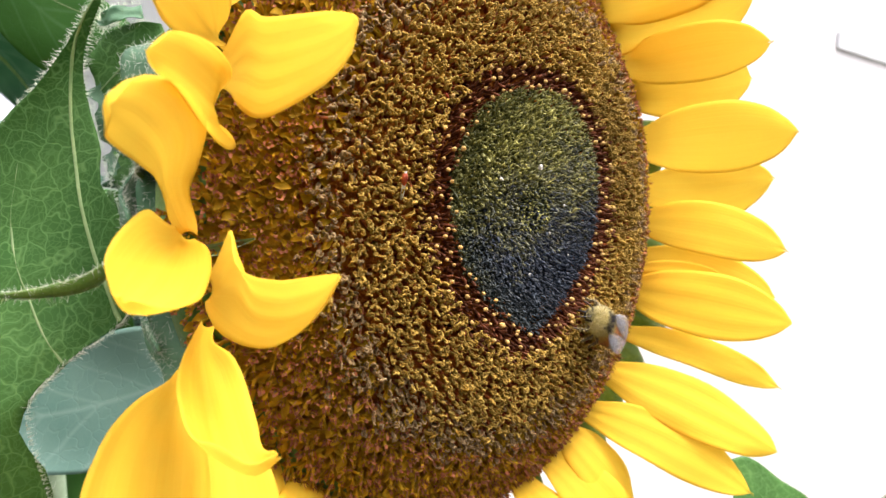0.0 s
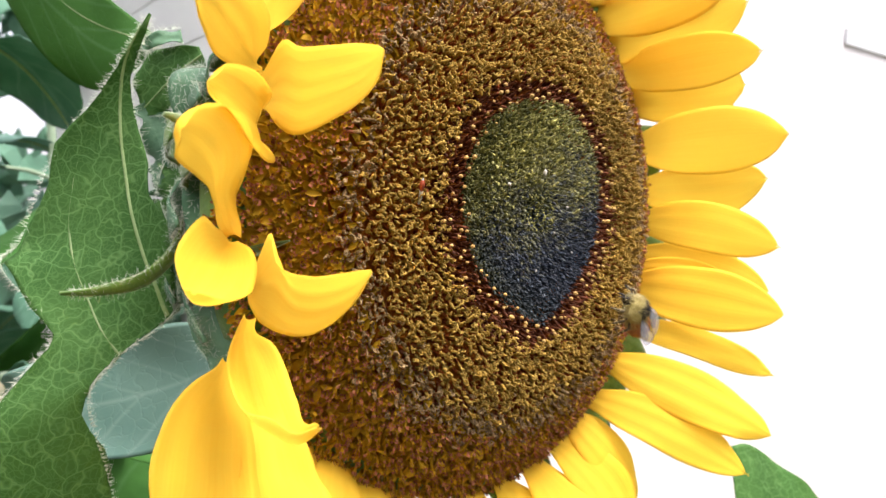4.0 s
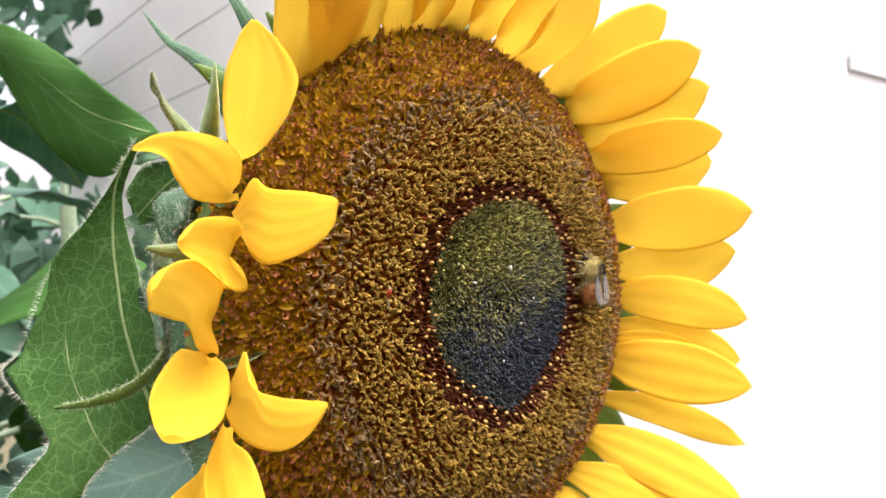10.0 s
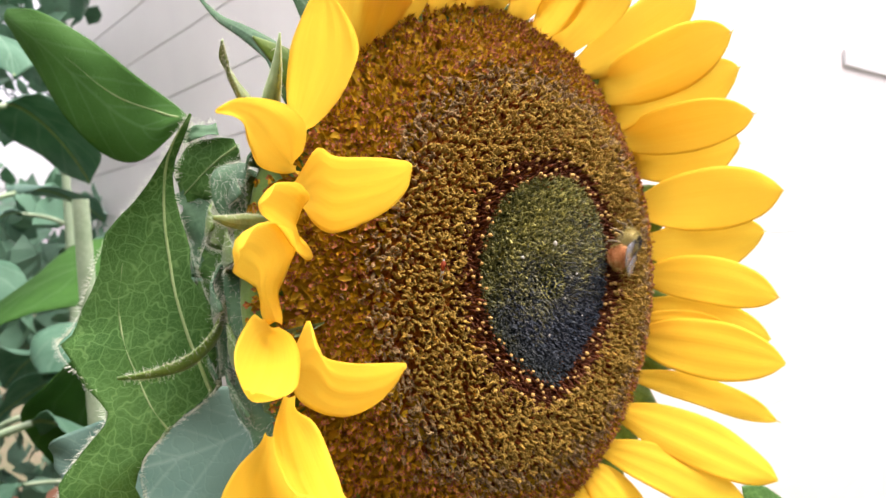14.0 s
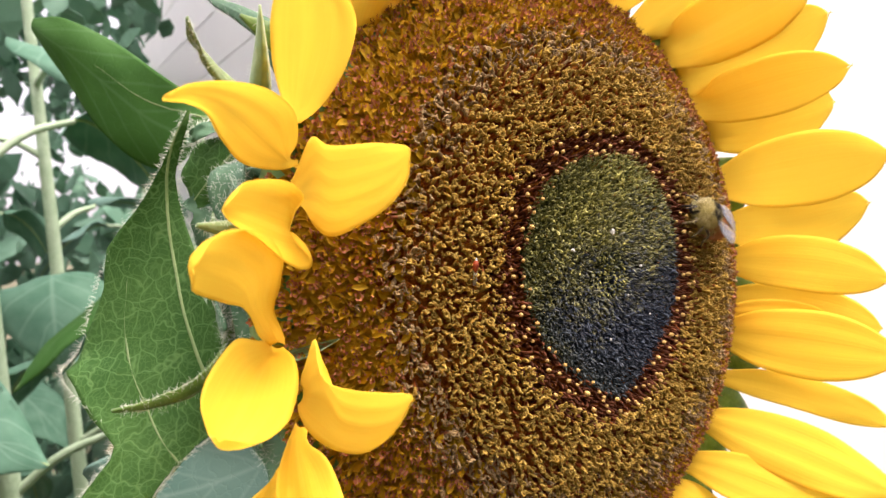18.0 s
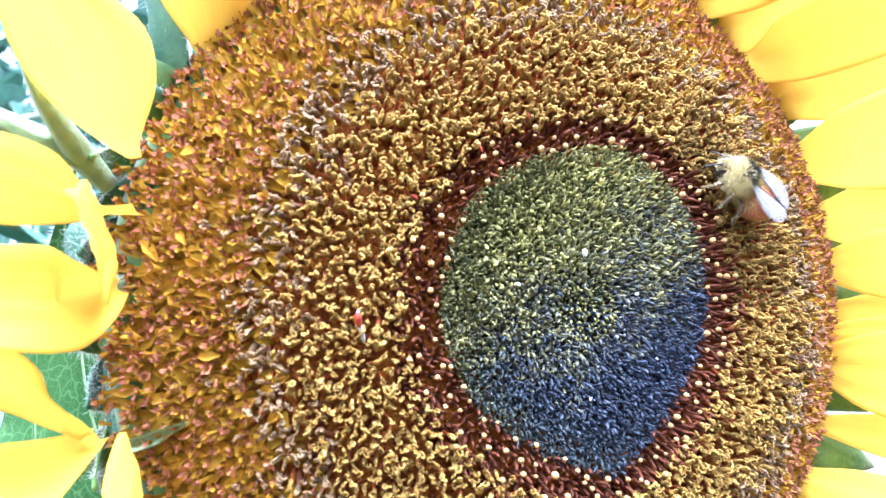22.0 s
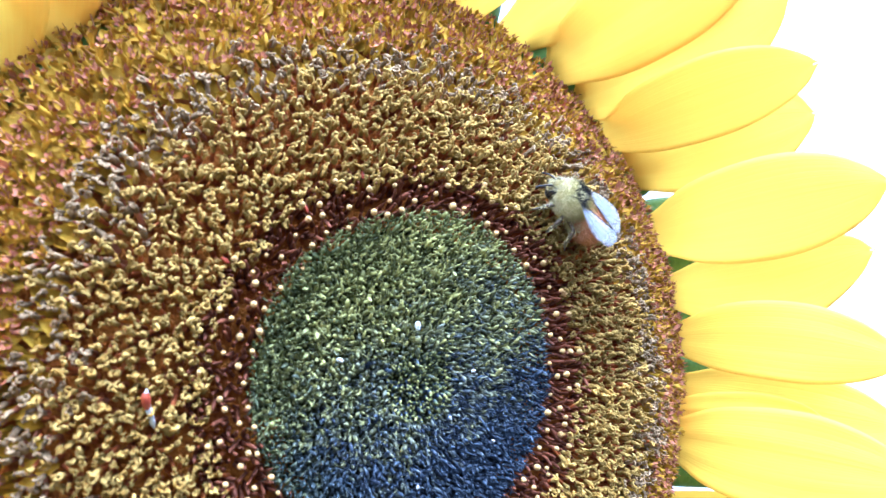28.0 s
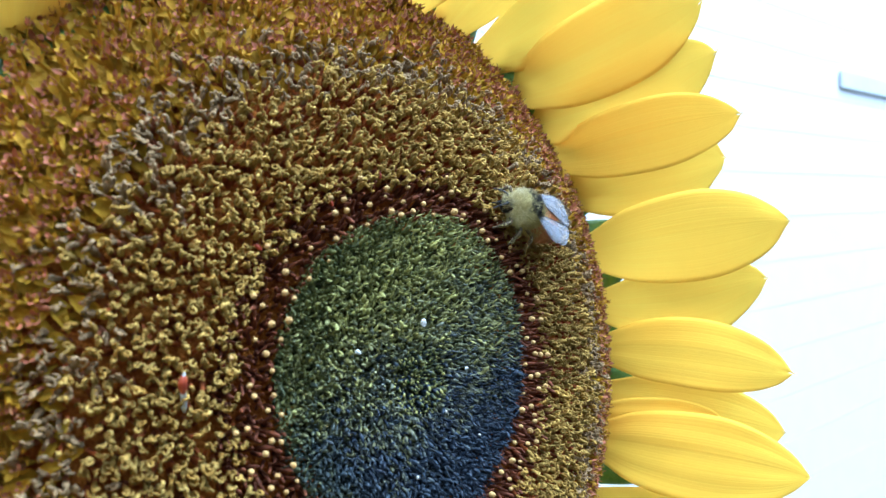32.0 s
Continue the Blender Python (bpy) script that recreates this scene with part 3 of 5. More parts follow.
def curl_template(seed):
    """A floret in bloom: a dark tube below, a column dusted with pollen, and two stigmas rolled back into loops."""
    rng = np.random.default_rng(seed)
    low = rng.uniform(-2.3, -1.1)                   # how far down the pollen reaches
    lean = rng.normal(0, 0.16, 2)
    z = np.linspace(low, 0.15, 7)
    w = np.array([0.32, 0.50, 0.42, 0.52, 0.40, 0.50, 0.32]) * rng.uniform(0.85, 1.12, 7)
    col = np.stack([lean[0] * (z - low) / 2 + rng.normal(0, 0.05, 7), lean[1] * (z - low) / 2 + rng.normal(0, 0.05, 7), z], -1)
    pieces = [(*tube([(0, 0, -4.2), (0, 0, -2.4), (0, 0, low + 0.1)], [0.50, 0.46, 0.36], 6), 0), (*tube(col, w, 6), 1)]
    top = col[-1]
    spin = rng.uniform(0, 3.14)
    for sgn in (-1, 1):
        turn, rad = rng.uniform(3.0, 5.0), rng.uniform(0.36, 0.48)
        a = np.linspace(0, turn, 11)
        x = sgn * (rad - rad * np.cos(a)) * (1 - 0.05 * a)
        zz = rad * np.sin(a) * rng.uniform(1.0, 1.5)
        y = np.linspace(0, rng.uniform(-0.4, 0.4), 11)
        tip = rng.choice([-1, 1]) * rng.uniform(0.1, 1.1)        # the loops lie over on their sides
        y, zz = y + zz * math.sin(tip), 0.15 + zz * math.cos(tip)
        p = np.vstack([[(0, 0, -0.1)], np.stack([x, y, zz], -1)])
        ang = spin + sgn * rng.uniform(0, 0.5)
        c, q = math.cos(ang), math.sin(ang)
        p = np.stack([p[:, 0] * c - p[:, 1] * q, p[:, 0] * q + p[:, 1] * c, p[:, 2]], -1) + top
        w = np.array([0.30, 0.20, 0.25, 0.17, 0.25, 0.17, 0.24, 0.17, 0.24, 0.18, 0.22, 0.09]) * rng.uniform(0.85, 1.12, 12)
        pieces.append((*tube(p, w, 5), 1))
    return joined(pieces)


def chaff_template(seed):
    """A folded mustard scale between the spent florets."""
    rng = np.random.default_rng(seed)
    w, ln, f = rng.uniform(0.55, 0.9), rng.uniform(1.0, 1.6), rng.uniform(0.1, 0.5)
    rows = [(-0.3 * w, -ln, -1.2), (0, -ln, -1.5), (0.3 * w, -ln, -1.2), (-w, 0, -0.5 + f), (0, 0, -0.8), (w, 0, -0.5 + f), (-0.55 * w, 0.6 * ln, -0.25 + f * 0.6), (0, 0.65 * ln, -0.5), (0.55 * w, 0.6 * ln, -0.25 + f * 0.6), (-0.05, ln, 0.0), (0, ln, -0.05), (0.05, ln, 0.0)]
    v = np.array(rows)
    v = np.vstack([v, v + (0, 0, -0.12)])
    q = [(i * 3 + k, i * 3 + k + 1, i * 3 + k + 4, i * 3 + k + 3) for i in range(3) for k in range(2)]
    q += [(p[3] + 12, p[2] + 12, p[1] + 12, p[0] + 12) for p in q]
    return v, np.array(q), np.zeros(len(q), int)


def star_template(seed):
    """A spent floret: a mustard tube with five pointed lobes, brown inside, and a withered style."""
    rng = np.random.default_rng(seed)
    pieces = [(*tube([(0, 0, -4.0), (0, 0, -1.4), (0, 0, -0.6)], [0.55, 0.62, 0.80], 5), 0)]
    for k in range(5):
        a = k * 2 * np.pi / 5 + rng.normal(0, 0.12)
        c, s = math.cos(a), math.sin(a)
        ln, wd, lift = rng.uniform(0.95, 1.5), rng.uniform(0.38, 0.58), rng.uniform(0.1, 1.0)
        rows = []
        for q, w in ((0, 0.9), (0.45, 1.0), (1.0, 0.06)):
            rr, zz = 0.62 + ln * q * (0.75 - 0.3 * lift), -0.7 + ln * q * lift + 0.15 * q
            for d, t in ((-1, 0.05), (0, -0.12), (1, 0.05)):
                rows.append((rr * c - d * wd * w * s, rr * s + d * wd * w * c, zz + t))
        v = np.array(rows)
        v = np.vstack([v, v + (0, 0, -0.12)])
        f = [(i * 3 + j, i * 3 + j + 1, i * 3 + j + 4, i * 3 + j + 3) for i in range(2) for j in range(2)]
        f += [(p[3] + 9, p[2] + 9, p[1] + 9, p[0] + 9) for p in f]
        pieces.append((v, np.array(f), 0 if rng.random() < 0.46 else 1))
    h = rng.uniform(0.4, 1.5)
    pieces.append((*tube([(0, 0, -1.5), (0.05, 0, 0.1), (rng.normal(0, 0.25), rng.normal(0, 0.25), h)], [0.18, 0.16, 0.10], 5), 2))
    return joined(pieces)


def bead_template():
    v, f = tube([(0, 0, -0.62), (0, 0, -0.5), (0.0, 0.0, -0.1), (0, 0, 0.3), (0, 0, 0.55), (0, 0, 0.62)], [0.2, 0.42, 0.56, 0.48, 0.25, 0.03], 8)
    return v, f, np.zeros(len(f), int)


def grow(name, templates, seats_rt, sink, lean, jit, size, size_jit, materials, label, keep=None, single="", twist=3.14):
    """One mesh of many florets; those picked by keep become parts of their own."""
    r, th, rng = seats_rt
    p, ta, er, n = seat(r, th, sink + rng.normal(0, 0.00045, len(r)))
    ax = turned(ta, er, n, rng, lean, jit, size, size_jit, twist)
    which = rng.integers(0, len(templates), len(r))
    alone = keep(r, np.degrees(th) % 360) if keep else np.zeros(len(r), bool)
    pieces, mats, base = [], [], 0
    vs, fs, ms = [], [], []
    for k, tpl in enumerate(templates):
        pick = (which == k) & ~alone
        if pick.any():
            v, f, m = scatter(tpl, (p[pick], ax[pick]))
            vs.append(v), fs.append(f + base), ms.append(m)
            base += len(v)
    ob = part(name, raw_mesh(name, np.vstack(vs), np.vstack(fs), np.concatenate(ms)), materials, flower, label, O)
    ob["kind"] = "stuff"
    shared = {}
    for i in np.nonzero(alone)[0]:
        k = which[i]
        if k not in shared:
            tv, tf, tm = templates[k]
            me = raw_mesh(single, tv, tf, tm)
            for m in materials:
                me.materials.append(m)
            shared[k] = me
        o = new(single, shared[k])
        o.parent = flower
        o.matrix_basis = Matrix.Translation(O - BASE) @ Matrix.Translation(p[i]) @ Matrix(ax[i].tolist()).to_4x4()


def petal(stations, label="", **kw):
    return part("petal", blade_mesh("petal", stations, **kw), M["petal"], flower, label, O)


def ray_petal(base_deg, tip, width, seed, bow=0.006, twist=0.0, base_r=0.079, label=""):
    """A petal from the rim to its tip, forward-bowed, with the shape of a long leaf."""
    a = math.radians(base_deg)
    b = rel(base_r * math.cos(a), 0.026, base_r * math.sin(a))
    tip = rel(*tip)
    d = tip - b
    across = np.cross(d, (0, 1, 0))
    across /= np.linalg.norm(across)
    nrm = np.cross(across, d)
    nrm /= np.linalg.norm(nrm)
    if nrm[1] > 0:
        nrm = -nrm
    rng = np.random.default_rng(seed)
    sk = rng.normal(0, 0.08)
    st = []
    for s, w in ((0, 0.24), (0.14, 0.46), (0.30, 0.84), (0.48, 1.0), (0.66, 1.0), (0.82, 0.78), (0.93, 0.44), (1.0, 0.04)):
        c = b + d * s + nrm * bow * math.sin(math.pi * s) + across * width * sk * math.sin(math.pi * s)
        tw = twist * s
        h = (across * math.cos(tw) + nrm * math.sin(tw)) * width / 2 * w
        st.append((c - h, c + h))
    return petal(st, label, bulge=rng.uniform(-0.0010, 0.0004), ridge=rng.uniform(0.00005, 0.00022), waves=rng.uniform(0.0003, 0.0010), folds=rng.choice([2.0, 3.0, 4.0]), seed=seed, notch=rng.uniform(0.0003, 0.0016), nu=17, nv=28)


# petals on the far side of the disc: base angle, tip, width
for i, (deg, tip, w) in enumerate([
        (59, (0.0960, 0.002, 0.1020), 0.022), (50, (0.0985, -0.010, 0.0850), 0.023), (43, (0.1070, -0.0086, 0.0729), 0.022), (35, (0.1020, -0.0161, 0.0539), 0.0185),
        (27, (0.1200, -0.002, 0.0455), 0.0245), (15, (0.1129, -0.0213, 0.0250), 0.0235), (5, (0.1215, -0.0102, 0.0096), 0.0205),
        (-4, (0.1119, -0.0189, -0.0154), 0.0185), (-12, (0.1149, -0.0140, -0.0322), 0.0205), (-21, (0.0961, -0.0272, -0.0375), 0.0215),
        (-32, (0.1011, -0.0217, -0.0603), 0.0110), (-42, (0.0871, -0.0270, -0.0775), 0.0190), (-54, (0.0775, -0.0230, -0.0890), 0.0165), (-17, (0.0985, -0.0060, -0.0270), 0.011)]):
    ray_petal(deg, tip, w, 20 + i)
# petals along the top and the bottom of the head
rng0 = np.random.default_rng(5)
for i, deg in enumerate([67, 74, 82, 90, 98, 106, 114, -60, -69, -78, -87, -96, -105, -114, -123, -132, -141]):
    a = math.radians(deg + rng0.normal(0, 2.0))
    r = rng0.uniform(0.112, 0.126)
    ray_petal(deg, (r * math.cos(a), rng0.uniform(-0.007, 0.008) + 0.012 * max(0.0, -math.cos(a)), r * math.sin(a)), rng0.uniform(0.018, 0.023), 60 + i)


ray_petal(135, (-0.0600, 0.006, 0.1050), 0.019, 91)
ray_petal(128, (-0.0560, 0.004, 0.1080), 0.020, 92)
ray_petal(121, (-0.0500, 0.010, 0.1080), 0.020, 93)


def near_petal(base, pairs, tip, seed, bulge=0.0, label="", ridge=0.00018, waves=0.0006, folds=3.5, base_w=0.0014, notch=0.0):
    """A petal given by its base, the edge points half way, and its tip."""
    base, tip = rel(*base), rel(*tip)
    first = [(rel(*a), rel(*b)) for a, b in pairs]
    side = first[0][1] - first[0][0]
    side /= np.linalg.norm(side)
    st = [(base - side * base_w, base + side * base_w)] + first
    side = first[-1][1] - first[-1][0]
    side /= np.linalg.norm(side)
    st.append((tip - side * 0.0006, tip + side * 0.0006))
    return petal(st, label, bulge=bulge, ridge=ridge, waves=waves, folds=folds, seed=seed, nu=17, nv=28, notch=notch)


# the curled petals on the near side
near_petal((-0.0739, 0.0190, 0.0417), [((-0.0798, 0.0117, 0.0446), (-0.0721, 0.0111, 0.0437)),
           ((-0.0846, 0.0042, 0.0503), (-0.0685, 0.0045, 0.0499)),
           ((-0.0868, -0.0015, 0.0547), (-0.0685, -0.0012, 0.0562)),
           ((-0.0872, -0.0059, 0.0589), (-0.0727, -0.0059, 0.0605)),
           ((-0.0865, -0.0092, 0.0631), (-0.0784, -0.0099, 0.0635)),
           ((-0.0856, -0.0111, 0.0653), (-0.0824, -0.0116, 0.0652))],
           (-0.0848, -0.0121, 0.0660), 1, 0.001)
near_petal((-0.0744, 0.0168, 0.0321), [((-0.0802, 0.0099, 0.0330), (-0.0790, 0.0104, 0.0312)),
           ((-0.0816, 0.0035, 0.0356), (-0.0859, 0.0065, 0.0303)),
           ((-0.0841, -0.0018, 0.0400), (-0.0939, 0.0007, 0.0311)),
           ((-0.0906, -0.0058, 0.0429), (-0.0991, -0.0066, 0.0338)),
           ((-0.0985, -0.0099, 0.0432), (-0.1030, -0.0116, 0.0369)),
           ((-0.1059, -0.0140, 0.0418), (-0.1075, -0.0151, 0.0382))],
           (-0.1113, -0.0172, 0.0388), 2, 0.002)
near_petal((-0.0794, 0.0117, 0.0261), [((-0.0798, 0.0085, 0.0293), (-0.0795, 0.0091, 0.0229)),
           ((-0.0805, -0.0006, 0.0353), (-0.0804, 0.0019, 0.0187)),
           ((-0.0818, -0.0089, 0.0327), (-0.0806, -0.0052, 0.0166)),
           ((-0.0818, -0.0185, 0.0314), (-0.0795, -0.0143, 0.0182)),
           ((-0.0808, -0.0256, 0.0307), (-0.0790, -0.0226, 0.0207)),
           ((-0.0798, -0.0295, 0.0299), (-0.0793, -0.0284, 0.0246))],
           (-0.0797, -0.0310, 0.0283), 3, -0.0006, "petal curled forward over the disc", 0.00018, folds=4.5, base_w=0.0025)
near_petal((-0.0790, 0.0162, 0.0195), [((-0.0845, -0.0009, 0.0236), (-0.0825, -0.0007, 0.0123)),
           ((-0.0872, -0.0044, 0.0264), (-0.0875, -0.0058, 0.0115)),
           ((-0.0957, -0.0135, 0.0269), (-0.0968, -0.0152, 0.0153)),
           ((-0.1018, -0.0187, 0.0257), (-0.1029, -0.0191, 0.0188))],
           (-0.1058, -0.0212, 0.0221), 4, 0.003)
near_petal((-0.0873, 0.0090, -0.0032), [((-0.0872, 0.0061, -0.0006), (-0.0916, 0.0072, -0.0008)),
           ((-0.0905, 0.0019, 0.0049), (-0.0951, 0.0009, 0.0036)),
           ((-0.0905, -0.0032, 0.0093), (-0.0989, -0.0046, 0.0065)),
           ((-0.0929, -0.0106, 0.0136), (-0.1041, -0.0109, 0.0086)),
           ((-0.0992, -0.0170, 0.0187), (-0.1086, -0.0166, 0.0096)),
           ((-0.1070, -0.0214, 0.0190), (-0.1111, -0.0213, 0.0111))],
           (-0.1118, -0.0241, 0.0143), 5, 0.002)
near_petal((-0.0860, 0.0124, -0.0033), [((-0.0913, 0.0064, -0.0010), (-0.0867, 0.0050, -0.0055)),
           ((-0.1012, -0.0063, 0.0011), (-0.0917, -0.0078, -0.0089)),
           ((-0.1077, -0.0136, -0.0013), (-0.0963, -0.0154, -0.0109)),
           ((-0.1116, -0.0197, -0.0045), (-0.1036, -0.0229, -0.0115)),
           ((-0.1121, -0.0225, -0.0081), (-0.1074, -0.0246, -0.0109))],
           (-0.1110, -0.0240, -0.0093), 6, 0.003, ridge=0.0)
near_petal((-0.0832, 0.0106, -0.0139), [((-0.0826, 0.0090, -0.0084), (-0.0841, 0.0086, -0.0176)),
           ((-0.0823, 0.0032, -0.0024), (-0.0841, 0.0035, -0.0208)),
           ((-0.0845, -0.0047, -0.0085), (-0.0847, -0.0051, -0.0220)),
           ((-0.0839, -0.0124, -0.0101), (-0.0840, -0.0128, -0.0211)),
           ((-0.0853, -0.0243, -0.0087), (-0.0848, -0.0231, -0.0172)),
           ((-0.0854, -0.0304, -0.0078), (-0.0857, -0.0301, -0.0125))],
           (-0.0859, -0.0340, -0.0080), 7, -0.002, "petal curled forward over the disc", 0.00018, base_w=0.002)
near_petal((-0.0825, 0.0124, -0.0203), [((-0.0874, 0.0089, -0.0219), (-0.0834, 0.0083, -0.0229)),
           ((-0.0926, 0.0030, -0.0256), (-0.0830, 0.0024, -0.0255)),
           ((-0.0965, -0.0055, -0.0293), (-0.0833, -0.0033, -0.0302)),
           ((-0.0990, -0.0148, -0.0318), (-0.0848, -0.0087, -0.0337)),
           ((-0.0981, -0.0208, -0.0327), (-0.0870, -0.0143, -0.0355)),
           ((-0.0952, -0.0232, -0.0346), (-0.0889, -0.0199, -0.0347))],
           (-0.0911, -0.0249, -0.0340), 8, 0.003, notch=0.0012)
near_petal((-0.0848, 0.0188, -0.0303), [((-0.0904, 0.0131, -0.0301), (-0.0853, 0.0138, -0.0333)),
           ((-0.1015, 0.0035, -0.0311), (-0.0870, 0.0051, -0.0392)),
           ((-0.1082, -0.0020, -0.0354), (-0.0895, -0.0015, -0.0473)),
           ((-0.1123, -0.0077, -0.0417), (-0.0939, -0.0082, -0.0544))],
           (-0.1120, -0.0120, -0.0580), 9, 0.003)
near_petal((-0.0753, 0.0164, -0.0386), [((-0.0874, 0.0075, -0.0404), (-0.0758, 0.0052, -0.0443)),
           ((-0.0922, 0.0011, -0.0457), (-0.0760, -0.0012, -0.0517)),
           ((-0.0950, -0.0036, -0.0524), (-0.0763, -0.0071, -0.0594))],
           (-0.0980, -0.0100, -0.0720), 10, 0.002)


# ---- green bracts, stem and leaves of the flower ----
def bract(keys, widths, across, seed, material="bract", hairs=90, label="", bulge=0.002, hair_len=0.0016):
    """A pointed bract along a curve, with downy edges."""
    c = np.asarray(keys, float)
    ac = rel(*across)
    st = []
    for i, (p, w) in enumerate(zip(c, widths)):
        d = c[min(i + 1, len(c) - 1)] - c[max(i - 1, 0)]
        d /= np.linalg.norm(d)
        h = ac - d * (ac @ d)
        h = h / np.linalg.norm(h) * w / 2
        st.append((p - h, p + h))
    ob = part("bract", blade_mesh("bract", st, bulge=bulge, ridge=0.0002, waves=0.0004, thick=0.0007, nu=9, nv=18, seed=seed), M[material], flower, label, O)
    if hairs:
        rng = np.random.default_rng(seed)
        row = spline([np.r_[a, b] for a, b in st], 40)
        roots, ways = [], []
        for k in range(hairs):
            i, e = rng.integers(1, 38), rng.integers(0, 2)
            u = rng.uniform(0, 1) if rng.random() < 0.45 else e
            p = row[i, :3] * (1 - u) + row[i, 3:] * u
            roots.append(p)
            ways.append((row[i, 3:] - row[i, :3]) * (1 if u > 0.5 else -1) * 60 + rng.normal(0, 0.6, 3))
        part("down", spikes_mesh("down", roots, ways, rng.uniform(0.4, 1.0, hairs) * hair_len, 0.00004, 0.3, seed), M["hair"], ob, "pale downy hairs", O)
    return ob


def green_leaf(stations, veins, material, seed, hairs=0, label="", waves=0.003, bulge=0.0, thick=0.0003, vein_r=0.0009, teeth=0.0, name="leaf"):
    ob = part(name, blade_mesh(name, stations, bulge=bulge, waves=waves, thick=thick, nu=25, nv=40, seed=seed, teeth=teeth), M[material], flower, label, O)
    if veins:
        part("midrib", vein_mesh("midrib", veins[:1], vein_r, ob.data), M["vein"], ob, "pale green midrib", O)
        for v in veins[1:]:
            part("vein", vein_mesh("vein", [v], vein_r * 0.7, ob.data), M["vein"], ob, "", O)
    if hairs:
        rng = np.random.default_rng(seed)
        row = spline([np.r_[a, b] for a, b in stations], 200)
        roots, ways = [], []
        for k in range(hairs):
            i, e = rng.integers(2, 199), rng.integers(0, 2)
            p = row[i, :3] if e == 0 else row[i, 3:]
            w = (row[i, 3:] - row[i, :3]) * (1 if e else -1)
            roots.append(p)
            ways.append(w / (np.linalg.norm(w) + 1e-9) + rng.normal(0, 0.45, 3))
        part("down", spikes_mesh("down", roots, ways, rng.uniform(0.0006, 0.0018, hairs), 0.00005, 0.3, seed), M["hair"], ob, "pale downy hairs", O)
    return ob


# the large downy leaf behind the head
LEAF = [(rel(-0.1290, 0.0488, -0.0860), rel(-0.0985, 0.0470, -0.0840)), (rel(-0.1264, 0.0493, -0.0640), rel(-0.1021, 0.0444, -0.0604)), (rel(-0.1240, 0.0500, -0.0460), rel(-0.1060, 0.0444, -0.0404)),
            (rel(-0.1181, 0.0521, -0.0352), rel(-0.1000, 0.0449, -0.0320)),
            (rel(-0.1096, 0.0544, -0.0251), rel(-0.0873, 0.0425, -0.0228)), (rel(-0.1162, 0.0676, -0.0105), rel(-0.0850, 0.0433, -0.0139)),
            (rel(-0.1115, 0.0692, -0.0041), rel(-0.0850, 0.0476, -0.0011)), (rel(-0.1036, 0.0681, 0.0159), rel(-0.0867, 0.0543, 0.0150)),
            (rel(-0.0931, 0.0596, 0.0340), rel(-0.0882, 0.0577, 0.0332)), (rel(-0.0856, 0.0512, 0.0500), rel(-0.0851, 0.0512, 0.0496))]
RIBS = [[(-0.0856, 0.0509, 0.0490), (-0.0889, 0.0532, 0.0432), (-0.0924, 0.0570, 0.0257), (-0.0926, 0.0534, 0.0051), (-0.0906, 0.0461, -0.0121), (-0.0891, 0.0400, -0.0224)][::-1],
            [(-0.0924, 0.0570, 0.0242), (-0.0997, 0.0619, 0.0172), (-0.1032, 0.0626, 0.0042), (-0.1033, 0.0591, -0.0087), (-0.1011, 0.0515, -0.0225), (-0.0983, 0.0437, -0.0316)][::-1]]


def side_veins(blade, ribs, nv=40, nu=25):
    """Side veins that leave the two ribs and run outwards and down to the edges of the leaf, on the blade's skin."""
    co = np.empty(len(blade.vertices) * 3, np.float32)
    blade.vertices.foreach_get("co", co)
    skin = co.reshape(-1, 3)[:nv * nu].reshape(nv, nu, 3)

    def place(a, b):
        a, b = min(max(a, 0.0), nv - 1.001), min(max(b, 0.0), nu - 1.001)
        i, j = int(a), int(b)
        p, q = a - i, b - j
        return (skin[i, j] * (1 - q) + skin[i, j + 1] * q) * (1 - p) + (skin[i + 1, j] * (1 - q) + skin[i + 1, j + 1] * q) * p

    fine = [spline(r, 80) for r in ribs]
    rib_at = lambda rib, i: int(np.argmin([np.linalg.norm(rib - skin[i, j], axis=1).min() for j in range(nu)]))
    out = []
    for k, i in enumerate(range(13, 38, 3)):
        main, second = rib_at(fine[0], i), rib_at(fine[1], i)
        half = (main + second) / 2
        for u0, u1, drop in ((main, nu - 1.4, 4.5), (main, half + 0.3, 2.6), (second, half - 0.3, 2.2), (second, 0.4, 4.8)):
            if abs(u1 - u0) > 1.5:
                drop = drop * (0.8 + 0.1 * ((k * 7) % 5))
                out.append([place(i - drop * q ** 1.5, u0 + (u1 - u0) * q) for q in np.linspace(0, 1, 9)])
    return out


downy = green_leaf(LEAF, RIBS, "leaf", 31, hairs=2600, label="downy leaf with pale net of veins", waves=0.0012, teeth=0.0009, vein_r=0.0007)
for p in side_veins(downy.data, RIBS):
    part("side_vein", vein_mesh("side_vein", [p], 0.00030), M["side_vein"], downy, "", O)
